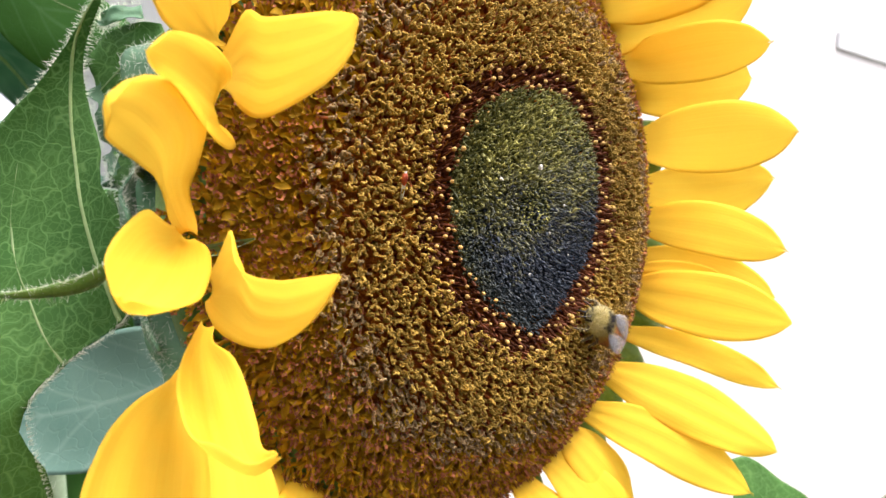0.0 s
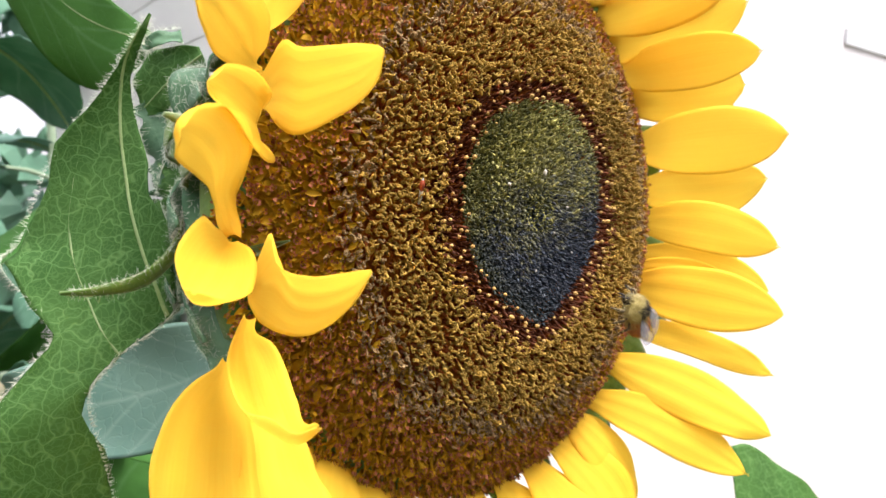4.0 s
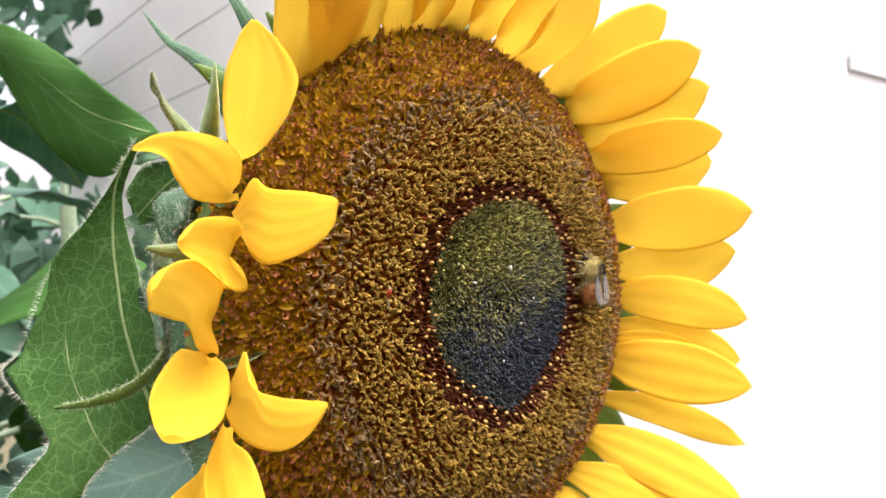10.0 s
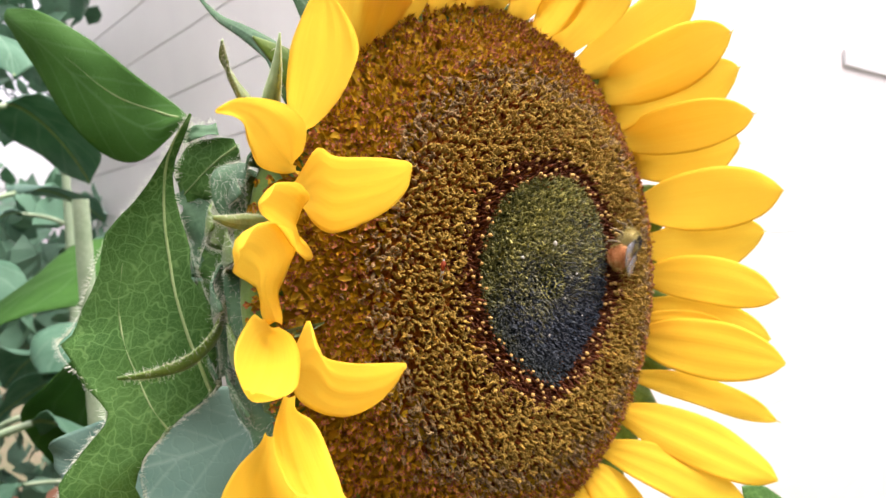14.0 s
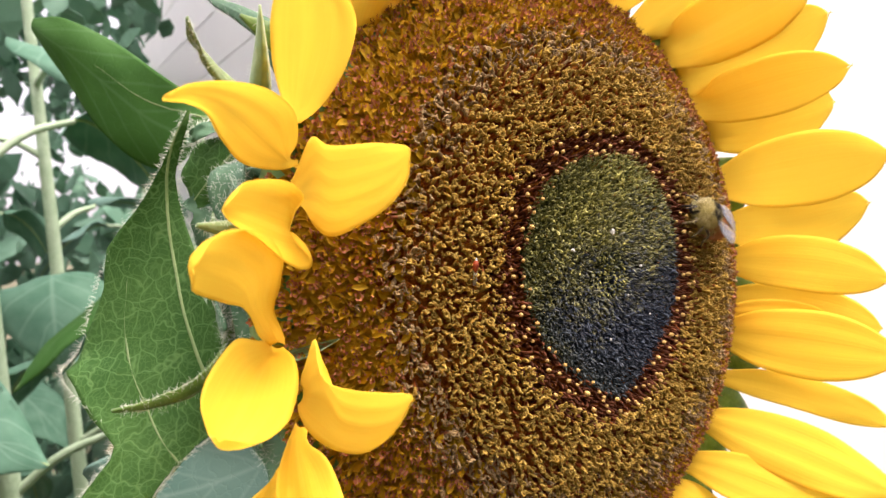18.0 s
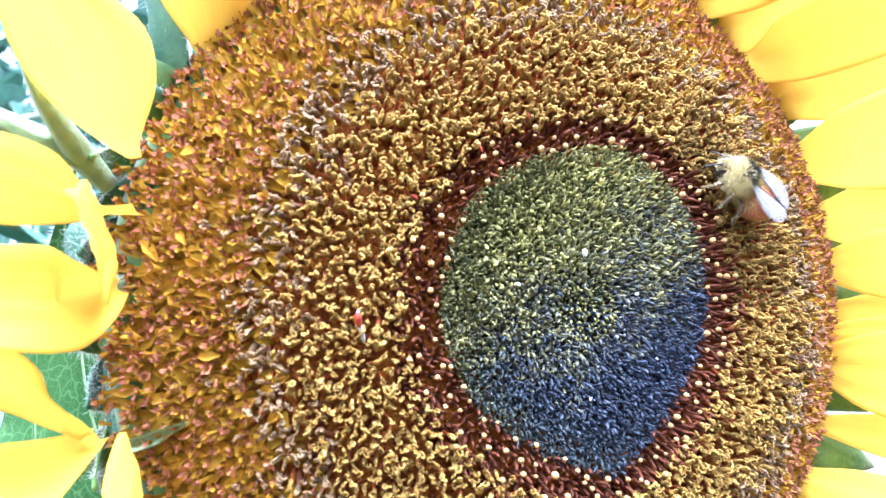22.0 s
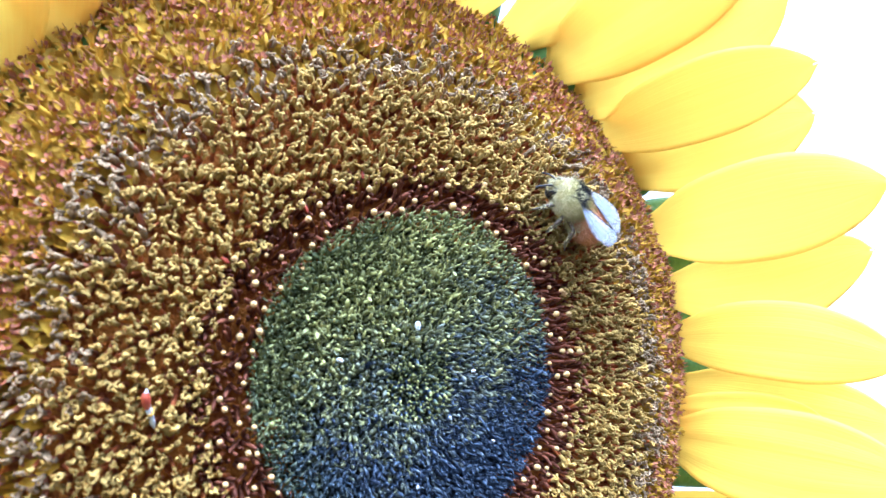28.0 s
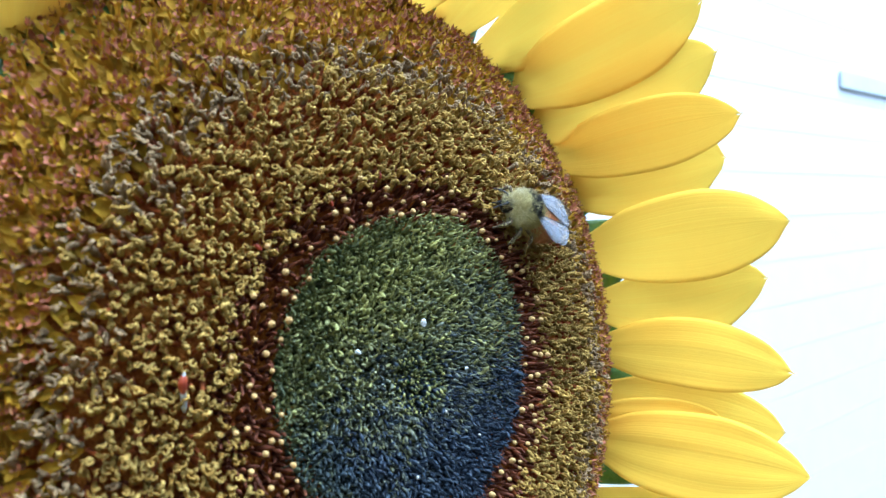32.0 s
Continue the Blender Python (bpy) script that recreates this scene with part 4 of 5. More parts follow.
# smooth leaf further behind and the grey-green leaf below
green_leaf([(rel(-0.0918, 0.2050, 0.1144), rel(-0.0927, 0.2067, 0.1089)), (rel(-0.0835, 0.1930, 0.1118), rel(-0.0852, 0.1986, 0.0911)), (rel(-0.0670, 0.1857, 0.1014), rel(-0.0746, 0.1945, 0.0696)),
            (rel(-0.0500, 0.1780, 0.0857), rel(-0.0621, 0.1875, 0.0530)), (rel(-0.0393, 0.1703, 0.0749), rel(-0.0494, 0.1778, 0.0514)), (rel(-0.0354, 0.1643, 0.0682), rel(-0.0357, 0.1647, 0.0668))],
           [[(-0.0362, 0.1640, 0.0677), (-0.0587, 0.1795, 0.0771), (-0.0767, 0.1892, 0.0941), (-0.0928, 0.2005, 0.1088)]],
           "leaf_smooth", 32, label="smooth green leaf", waves=0.002, bulge=0.003, vein_r=0.0005)
green_leaf([(rel(-0.0500, 0.0919, -0.0328), rel(-0.0539, 0.0757, -0.0553)), (rel(-0.0663, 0.1045, -0.0363), rel(-0.0644, 0.0827, -0.0668)), (rel(-0.0862, 0.1164, -0.0409), rel(-0.0818, 0.0940, -0.0718)),
            (rel(-0.0995, 0.1247, -0.0450), rel(-0.0979, 0.1113, -0.0698)), (rel(-0.1043, 0.1299, -0.0505), rel(-0.1046, 0.1280, -0.0574))],
           [], "leaf_pale", 33, label="grey-green leaf", waves=0.002, bulge=0.003, vein_r=0.0008)
# leaf low on the far side
green_leaf([(rel(0.1535, 0.0184, -0.1089), rel(0.1308, 0.0013, -0.1466)),
            (rel(0.1629, 0.0135, -0.1086), rel(0.1466, -0.0037, -0.1482)),
            (rel(0.1708, 0.0041, -0.1172), rel(0.1582, -0.0109, -0.1450)),
            (rel(0.1830, -0.0036, -0.1287), rel(0.1733, -0.0122, -0.1433)),
            (rel(0.1888, -0.0114, -0.1382), rel(0.1882, -0.0121, -0.1404))],
           [], "leaf", 35, hairs=200, label="downy green leaf", waves=0.001)
# small leaf tucked between head and stem
green_leaf([(rel(-0.0706, 0.0561, 0.0441), rel(-0.0709, 0.0533, 0.0409)), (rel(-0.0780, 0.0653, 0.0447), rel(-0.0722, 0.0559, 0.0317)),
            (rel(-0.0816, 0.0697, 0.0389), rel(-0.0757, 0.0612, 0.0280)), (rel(-0.0818, 0.0704, 0.0309), rel(-0.0803, 0.0677, 0.0272))],
           [[(-0.0707, 0.0540, 0.0425), (-0.0755, 0.0598, 0.0380), (-0.0810, 0.0690, 0.0290)]], "leaf", 34, hairs=160, label="small curled young leaf", vein_r=0.0004, waves=0.001)
green_leaf([(rel(-0.0774, 0.0749, 0.0458), rel(-0.0755, 0.0687, 0.0458)), (rel(-0.0784, 0.0714, 0.0379), rel(-0.0710, 0.0626, 0.0390)), (rel(-0.0819, 0.0691, 0.0273), rel(-0.0708, 0.0590, 0.0272)), (rel(-0.0825, 0.0651, 0.0157), rel(-0.0722, 0.0554, 0.0155)), (rel(-0.0810, 0.0629, 0.0058), rel(-0.0730, 0.0563, 0.0042))], [], "bract_grey", 36, hairs=450, label="woolly young leaf", waves=0.0022, teeth=0.0012)
green_leaf([(rel(-0.0728, 0.0554, 0.0183), rel(-0.0723, 0.0521, 0.0153)), (rel(-0.0783, 0.0580, 0.0168), rel(-0.0750, 0.0515, 0.0097)), (rel(-0.0822, 0.0567, 0.0111), rel(-0.0765, 0.0502, 0.0042)), (rel(-0.0839, 0.0555, 0.0043), rel(-0.0777, 0.0496, -0.0013)), (rel(-0.0825, 0.0548, -0.0039), rel(-0.0803, 0.0505, -0.0066))], [], "leaf", 37, hairs=450, label="small curled young leaf", waves=0.0020, teeth=0.0014)
green_leaf([(rel(-0.0734, 0.0612, 0.0497), rel(-0.0734, 0.0599, 0.0460)), (rel(-0.0788, 0.0638, 0.0486), rel(-0.0787, 0.0624, 0.0449)), (rel(-0.0811, 0.0652, 0.0464), rel(-0.0807, 0.0646, 0.0439)), (rel(-0.0812, 0.0677, 0.0455), rel(-0.0814, 0.0669, 0.0445))], [], "bract_grey", 38, hairs=300, label="woolly leaf tip", waves=0.0008)
bract([(-0.0780, 0.0440, 0.0060), (-0.0830, 0.0435, 0.0000), (-0.0872, 0.0400, -0.0075), (-0.0950, 0.0375, -0.0130), (-0.1046, 0.0367, -0.0146), (-0.1125, 0.0371, -0.0144)],
      [0.012, 0.0095, 0.0066, 0.0040, 0.0024, 0.0005], (0.3, -0.5, 1.0), 41, "bract", 1300, "downy bract hooked outwards", 0.0012, 0.0018)
bract([(-0.0820, 0.018, 0.0430), (-0.0890, 0.0135, 0.0465), (-0.0956, 0.0086, 0.0510), (-0.0990, 0.0040, 0.0533), (-0.1007, 0.0008, 0.0562)], [0.006, 0.0042, 0.0026, 0.0014, 0.0003], (-0.5, -0.3, 0.6), 42, "stem", 400, "", 0.0006)
bract([(-0.0700, 0.0200, 0.0500), (-0.0734, 0.0208, 0.0555), (-0.0741, 0.0256, 0.0620), (-0.0763, 0.0366, 0.0693), (-0.0784, 0.0474, 0.0757), (-0.0806, 0.0569, 0.0851)], [0.009, 0.0078, 0.0058, 0.0034, 0.0018, 0.0003], (0.6, -0.5, 0.4), 43, "bract_grey", 600, "", 0.0008)
bract([(-0.0646, 0.0240, 0.0560), (-0.0646, 0.0220, 0.0612), (-0.0648, 0.0220, 0.0699), (-0.0670, 0.0260, 0.0792), (-0.0685, 0.0310, 0.0870), (-0.0694, 0.0360, 0.0966)], [0.006, 0.007, 0.0055, 0.0035, 0.002, 0.0004], (0.8, -0.5, 0.2), 51, "bract_grey", 300, "", 0.0005)
bract([(-0.0790, 0.0240, 0.0385), (-0.0822, 0.0170, 0.0430), (-0.0842, 0.0110, 0.0480), (-0.0856, 0.0060, 0.0530), (-0.0867, 0.0020, 0.0600)], [0.004, 0.0045, 0.004, 0.0025, 0.0004], (0.9, -0.4, 0.1), 44, "stem", 60)
bract([(-0.0780, 0.0210, 0.0185), (-0.0824, 0.0187, 0.0188), (-0.0892, 0.0167, 0.0200), (-0.0942, 0.0148, 0.0203), (-0.0991, 0.0127, 0.0212)], [0.006, 0.0052, 0.0040, 0.0026, 0.0008], (0.2, -0.4, 1.0), 45, "stem", 420, "", 0.0006)
bract([(-0.0740, 0.0320, 0.0370), (-0.0800, 0.0330, 0.0365), (-0.0850, 0.0322, 0.0315), (-0.0852, 0.0312, 0.0240), (-0.0830, 0.0300, 0.0190)], [0.010, 0.010, 0.009, 0.007, 0.002], (0.8, -0.7, 0.5), 46, "bract_grey", 700)
bract([(-0.0745, 0.0300, 0.0310), (-0.0790, 0.0290, 0.0250), (-0.0825, 0.0270, 0.0150), (-0.0835, 0.0250, 0.0050)], [0.012, 0.012, 0.009, 0.001], (0.7, -0.8, 0.3), 47, "bract", 600)
bract([(-0.0780, 0.0330, 0.0120), (-0.0815, 0.0320, 0.0050), (-0.0835, 0.0300, -0.0040), (-0.0850, 0.0290, -0.0120)], [0.013, 0.012, 0.009, 0.001], (0.7, -0.8, 0.1), 48, "bract_grey", 500)
bract([(-0.0780, 0.0330, -0.0150), (-0.0816, 0.0295, -0.0249), (-0.0820, 0.0253, -0.0318), (-0.0858, 0.0216, -0.0400)], [0.013, 0.012, 0.008, 0.001], (0.7, -0.8, 0.1), 49, "bract_grey", 400)
bract([(-0.0835, 0.0165, -0.0072), (-0.0795, 0.0150, -0.0067), (-0.0766, 0.0130, -0.0058), (-0.0732, 0.0108, -0.0046)], [0.0022, 0.0024, 0.0018, 0.0003], (0.0, 0.2, 1.0), 50, "stem", 0)
for k, (deg, y0, ln) in enumerate(((150, 0.040, 0.030), (160, 0.046, 0.026), (170, 0.043, 0.028), (178, 0.050, 0.024), (186, 0.042, 0.028), (195, 0.048, 0.026), (204, 0.042, 0.028), (214, 0.046, 0.026), (165, 0.056, 0.022), (190, 0.058, 0.022))):
    a = math.radians(deg)
    er, ta = rel(math.cos(a), 0, math.sin(a)), rel(-math.sin(a), 0, math.cos(a))
    bract([er * 0.070 + rel(0, y0, 0), er * 0.080 + rel(0, y0 - 0.003, 0), er * (0.084 + ln * 0.12) + rel(0, y0 - 0.010, 0) + ta * 0.002, er * (0.084 + ln * 0.22) + rel(0, y0 - ln * 0.8, 0) + ta * 0.004],
          [0.014, 0.015, 0.010, 0.0006], ta, 300 + k, "bract_grey" if k % 2 else "bract", 700, "", 0.0006, 0.0020)
# bract tips between the petals all round
rngb = np.random.default_rng(8)
for deg in [52, 44.5, 40, 31, 24, 16.5, 9, -1, -11, -17.5, -25, -35, -45, -55, 62, 70, 79, 87, 96, 104, 112, 121, 129, 141, -64, -74, -84, -95, -106, -117, -128, -139]:
    a = math.radians(deg)
    er, ta = rel(math.cos(a), 0, math.sin(a)), rel(-math.sin(a), 0, math.cos(a))
    ln, sw = rngb.uniform(0.014, 0.023), rngb.normal(0, 0.0015)
    y0 = 0.0255 if -58 < deg < 56 else 0.028
    bract([er * 0.078 + rel(0, y0, 0), er * 0.084 + rel(0, y0 - 0.004, 0) + ta * sw, er * (0.084 + ln * 0.5) + rel(0, y0 - 0.008, 0) + ta * sw, er * (0.084 + ln) + rel(0, y0 - 0.008, 0) + ta * sw * 2],
          [0.013, 0.0125, 0.0078, 0.0005], ta, 400 + int(deg), "bract", 14 if deg < 60 else 0, "", -0.001)
stalk("stem", [(0, 0.05, 0.0), (-0.002, 0.085, 0.006), (-0.008, 0.115, -0.03), (-0.010, 0.140, -0.12), (-0.012, 0.156, -0.5), (-0.010, 0.160, -1.5)], 0.014, 0.019, M["stem"], flower, "thick green stem")

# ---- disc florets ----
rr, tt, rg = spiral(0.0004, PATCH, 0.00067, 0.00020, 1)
grow("unopened_florets", [bud_template(2 * k + 1) for k in range(12)], (rr, tt, rg), 0.0008, 0.10, 0.45, 0.00046, 0.30, [M["patch"]], "dense pointed green unopened florets, slate-blue shade painted into the lower half", twist=0.9, keep=lambda r, d: r < 0.0062, single="unopened_floret")
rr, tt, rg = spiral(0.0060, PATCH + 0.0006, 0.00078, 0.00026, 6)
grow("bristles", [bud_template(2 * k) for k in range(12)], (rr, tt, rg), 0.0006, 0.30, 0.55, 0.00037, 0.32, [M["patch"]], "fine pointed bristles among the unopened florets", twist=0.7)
rr, tt, rg = spiral(PATCH - 0.0006, 0.0392, 0.0014, 0.0003, 2)
tube_t = (*tube([(0, 0, -4.0), (0, 0, -1.0), (0.1, 0.1, 0.3), (0.2, 0.3, 0.7)], [0.42, 0.42, 0.32, 0.06], 6),)
grow("anther_tubes", [(tube_t[0], tube_t[1], np.zeros(len(tube_t[1]), int))], (rr, tt, rg), 0.0008, 0.15, 0.28, 0.00085, 0.15, [M["ring"]], "dark red-brown anther tubes")
rb = np.random.default_rng(3)
bt, br_ = [], []
for row_r, cnt in ((0.0306, 50), (0.0328, 44), (0.0350, 36), (0.0372, 24)):
    for k in range(cnt):
        bt.append((k + rb.uniform(-0.32, 0.32)) * 2 * math.pi / cnt)
        br_.append(row_r + PATCH * (float(patch_edge(bt[-1])) - 1) * 0.9 + rb.normal(0, 0.0006))
grow("style_tips", [bead_template()], (np.array(br_), np.array(bt), np.random.default_rng(4)), -0.0006, 0.0, 0.2, 0.00085, 0.18, [M["bead"]], "cream style tips",
     keep=lambda r, d: np.arange(len(r)) > 3, single="style_tip")
near_bee = lambda r, d: ((d < 48) | (d > 350)) & (r < 0.052)
ra, ta_, rg = spiral(0.0362, 0.0848, 0.00170, 0.00032, 5)
kind = ra + rg.normal(0, 0.0030, len(ra))
sel = lambda lo, hi: (ra[(kind >= lo) & (kind < hi)], ta_[(kind >= lo) & (kind < hi)])
grow("pollen_florets", [curl_template(k) for k in range(14)], (*sel(0, 0.0570), np.random.default_rng(15)), 0.0003, 0.16, 0.30, 0.00091, 0.20, [M["anther"], M["curl"]], "olive-yellow curled stigmas on brown anther tubes", keep=near_bee, single="pollen_floret")
grow("fading_florets", [curl_template(20 + k) for k in range(10)], (*sel(0.0570, 0.0640), np.random.default_rng(16)), 0.0009, 0.18, 0.40, 0.00092, 0.18, [M["lobe_dark"], M["curl_old"]], "withering grey-brown stigmas", keep=lambda r, d: (d < 42) | (d > 355), single="fading_floret")
grow("spent_florets", [star_template(k) for k in range(12)], spiral(0.0628, 0.0872, 0.00216, 0.00040, 17), 0.0006, 0.15, 0.34, 0.00076, 0.18, [M["lobe"], M["lobe_dark"], M["style"]], "spent mustard and purple-brown star florets",
     keep=lambda r, d: (d > 5) & (d < 42) & (r > 0.072), single="spent_floret")
rc, tc_, rg = spiral(0.0580, 0.0850, 0.00262, 0.00050, 9)
grow("chaff_scales", [chaff_template(k) for k in range(8)], (rc, tc_, rg), 0.0016, 0.10, 0.28, 0.00142, 0.22, [M["lobe"]], "mustard scales between the florets", twist=0.9)


def speck(name, x, z, size, material, label, lift=0.0012, long=1.0):
    r, th = math.hypot(x, z), math.atan2(z, x)
    p, ta, er, n = seat(np.array([r]), np.array([th]), np.array([-lift]))
    rng = np.random.default_rng(int(abs(x * 1e5)))
    b = bmesh.new()
    bmesh.ops.create_icosphere(b, subdivisions=2, radius=size)
    for v in b.verts:
        v.co = Vector(p[0]) + (Vector(er[0]) * v.co.x * long + Vector(ta[0]) * v.co.y * 0.6 + Vector(n[0]) * v.co.z * 0.7) * (1 + 0.35 * noise.noise(v.co * 2500))
    part(name, b, material, flower, label, O)


for x, z, s in ((0.0003, 0.0107, 0.0008), (-0.0146, 0.0075, 0.0006), (0.0100, 0.0010, 0.0005), (0.0040, -0.0060, 0.0004), (-0.004, -0.016, 0.0004), (0.0120, -0.012, 0.0004)):
    speck("pollen_speck", x, z, s, M["fluff"], "pale fluff speck")
for x, z, s in ((-0.0244, -0.0285, 0.0006), (-0.0160, 0.0330, 0.0006), (0.0450, -0.002, 0.0006), (0.0150, 0.0390, 0.0006), (-0.0050, 0.0380, 0.0006), (-0.030, 0.026, 0.0006)):
    speck("red_stamen", x, z, s, M["red"], "red stamen", -0.0006, 1.5)
wisp = spline([(-0.0432, 0.0022, 0.0028), (-0.0437, 0.0008, 0.0050), (-0.0440, 0.0000, 0.0072), (-0.0438, -0.0004, 0.0088)], 10)
v, f = tube(wisp, [0.0002, 0.0004, 0.00045, 0.0004, 0.00045, 0.0005, 0.0005, 0.00045, 0.0003, 0.0001], 7)
stamen = part("dried_stamen", raw_mesh("dried_stamen", v, f), M["fluff"], flower, "withered pale stamen with a red cap", O)
v, f = tube(wisp[4:9] + np.array((-0.0001, -0.0002, 0.0)), [0.0003, 0.00065, 0.0007, 0.00065, 0.0003], 8)
part("red_cap", raw_mesh("red_cap", v, f), M["red"], stamen, "red cap", O)

# ---- bumblebee ----
M["fur"] = surface("bee_fur_pale_yellow", (0.55, 0.47, 0.14), (0.70, 0.62, 0.26), 900, 0.8, 0, 0, 0.15, 0.2, 0.4)
M["fur_black"] = surface("bee_fur_black", (0.012, 0.012, 0.013), (0.03, 0.03, 0.03), 900, 0.7, 0, 0, 0.2)
M["fur_orange"] = surface("bee_fur_orange", (0.58, 0.24, 0.08), (0.74, 0.38, 0.16), 900, 0.8, 0, 0, 0.15, 0.2)
M["shell"] = surface("bee_shell_black", (0.010, 0.009, 0.009), (0.03, 0.025, 0.02), 1200, 0.35, 0.3, 0.0001, 0.0)
M["leg"] = surface("bee_leg_brown", (0.06, 0.042, 0.02), (0.14, 0.10, 0.045), 1200, 0.5, 0.3, 0.0001, 0.1)
m, nt, bsdf = shader("bee_wing")
bsdf.inputs["Base Color"].default_value = (0.33, 0.35, 0.38, 1)
bsdf.inputs["Roughness"].default_value = 0.22
bsdf.inputs["Specular IOR Level"].default_value = 0.8
clear = nd(nt, "BsdfTransparent")
mx = nd(nt, "MixShader", Fac=0.30)
nt.links.new(clear.outputs[0], mx.inputs[1])
nt.links.new(bsdf.outputs[0], mx.inputs[2])
nt.links.new(mx.outputs[0], nt.nodes["Material Output"].inputs[0])
M["wing"] = m


def lump(name, centre, size, material, parent, label="", bend=0.0, seg=14):
    b = bmesh.new()
    bmesh.ops.create_uvsphere(b, u_segments=seg * 2, v_segments=seg, radius=1.0)
    for v in b.verts:
        q = Vector((v.co.x * size[0], v.co.y * size[1], v.co.z * size[2] - bend * v.co.x**2))
        v.co = q + Vector(centre)
    for f in b.faces:
        f.smooth = True
    return part(name, b, material, parent, label)


def fur(name, centre, size, pick, length, count, material, parent, seed, label=""):
    rng = np.random.default_rng(seed)
    d = rng.normal(0, 1, (count * 3, 3))
    d /= np.linalg.norm(d, axis=1, keepdims=True)
    d = d[[bool(pick(*q)) for q in d]][:count]
    roots = d * np.array(size) * 0.96 + np.array(centre)
    way = d / np.array(size) * min(size) + np.array([-0.35, 0, 0.1]) + rng.normal(0, 0.14, d.shape)
    return part(name, spikes_mesh(name, roots, way, rng.uniform(0.6, 1.1, len(d)) * length, 0.000048, 0.2, seed), material, parent, label)


def bumblebee():
    """Head towards +x, back towards +z; 14 mm long, the feet at z = -3.6 mm."""
    bee = tagged(new("bumblebee"), "pale yellow bumblebee with black and orange bands", "bee")
    mm = 0.00130
    tho = lump("thorax", (1.6 * mm, 0, 0.2 * mm), (2.95 * mm, 3.0 * mm, 2.6 * mm), M["fur"], bee)
    fur("thorax_fur", (1.6 * mm, 0, 0.2 * mm), (2.85 * mm, 2.8 * mm, 2.5 * mm), lambda x, y, z: not (z > 0.30 and -0.35 < x < 0.5 and abs(y) < 0.6), 0.85 * mm, 6500, M["fur"], tho, 1, "pale yellow fur")
    fur("thorax_band", (1.6 * mm, 0, 0.2 * mm), (2.85 * mm, 2.8 * mm, 2.5 * mm), lambda x, y, z: z > 0.25 and -0.38 < x < 0.52 and abs(y) < 0.66, 1.0 * mm, 1400, M["fur_black"], tho, 2, "black fur patch")
    head = lump("head", (4.2 * mm, 0, -1.0 * mm), (1.25 * mm, 1.5 * mm, 1.5 * mm), M["shell"], bee)
    fur("face_fur", (4.2 * mm, 0, -1.0 * mm), (1.25 * mm, 1.5 * mm, 1.5 * mm), lambda x, y, z: z > -0.1 and abs(y) < 0.75, 0.7 * mm, 900, M["fur"], head, 3, "pale yellow fur")
    for s in (-1, 1):
        lump("eye", (4.5 * mm, s * 1.15 * mm, -0.9 * mm), (0.6 * mm, 0.42 * mm, 1.05 * mm), M["shell"], head, "glossy black eye", seg=8)
        v, f = tube(spline([(5.1 * mm, s * 0.4 * mm, -0.4 * mm), (5.7 * mm, s * 0.9 * mm, -0.1 * mm), (6.5 * mm, s * 1.5 * mm, -0.9 * mm), (7.0 * mm, s * 1.8 * mm, -1.8 * mm)], 10), 0.13 * mm, 6)
        part("antenna", raw_mesh("antenna", v, f), M["shell"], head)
    v, f = tube([(5.4 * mm, 0, -1.6 * mm), (6.0 * mm, 0, -2.8 * mm), (5.9 * mm, 0, -3.7 * mm)], [0.3 * mm, 0.2 * mm, 0.06 * mm], 6)
    part("tongue", raw_mesh("tongue", v, f), M["shell"], head)
    ab = lump("abdomen", (-3.3 * mm, 0, -0.5 * mm), (3.4 * mm, 2.75 * mm, 2.45 * mm), M["fur_orange"], bee, "banded furry abdomen", 0.5 * mm)
    for k, (lo, hi, mt, n) in enumerate(((0.22, 1.0, "fur", 1500), (-0.12, 0.22, "fur_orange", 1500), (-0.42, -0.12, "fur_orange", 1300), (-0.8, -0.42, "fur_orange", 900), (-1.0, -0.8, "fur", 260))):
        fur("abdomen_band", (-3.3 * mm, 0, -0.7 * mm), (3.4 * mm, 2.75 * mm, 2.45 * mm), lambda x, y, z, lo=lo, hi=hi: lo < x <= hi, 0.75 * mm, n, M[mt], ab, 10 + k,
            {"fur": "pale yellow fur band", "fur_orange": "orange fur band", "fur_black": "black fur band"}[mt])
    for s in (-1, 1):
        for kind, ln, wd, spread, z0, x0 in (("forewing", 8.6, 4.3, 0.06, 2.25, 1.2), ("hindwing", 6.2, 3.2, 0.22, 1.95, 0.3)):
            d = rel(-math.cos(spread), s * math.sin(spread), 0.02)
            ac = np.cross(d, (0, 0, 1))
            ac /= np.linalg.norm(ac)
            st = []
            for q, w, sh in ((0, 0.10, 0), (0.2, 0.45, 0.1), (0.5, 0.85, 0.12), (0.78, 1.0, 0.05), (0.93, 0.75, -0.1), (1.0, 0.15, -0.2)):
                c = rel(x0, s * 1.5, z0) + d * ln * q + ac * s * sh * wd
                st.append(((c - ac * wd / 2 * w) * mm, (c + ac * wd / 2 * w) * mm))
            w = part(kind, blade_mesh(kind, st, bulge=0.15 * mm, ridge=0.05 * mm, thick=0.05 * mm, nu=9, nv=16, folds=4, seed=8 + s), M["wing"], bee, "translucent veined wing")
            for e in (0.03, 0.35, 0.68):
                p = [np.asarray(a) * (1 - e) + np.asarray(b) * e + (0, 0, 0.06 * mm) for a, b in st]
                if s < 0:
                    p = [np.asarray(a) * e + np.asarray(b) * (1 - e) + (0, 0, 0.06 * mm) for a, b in st]
                part("wing_vein", vein_mesh("wing_vein", [p], 0.075 * mm), M["shell"], w, "dark wing vein")
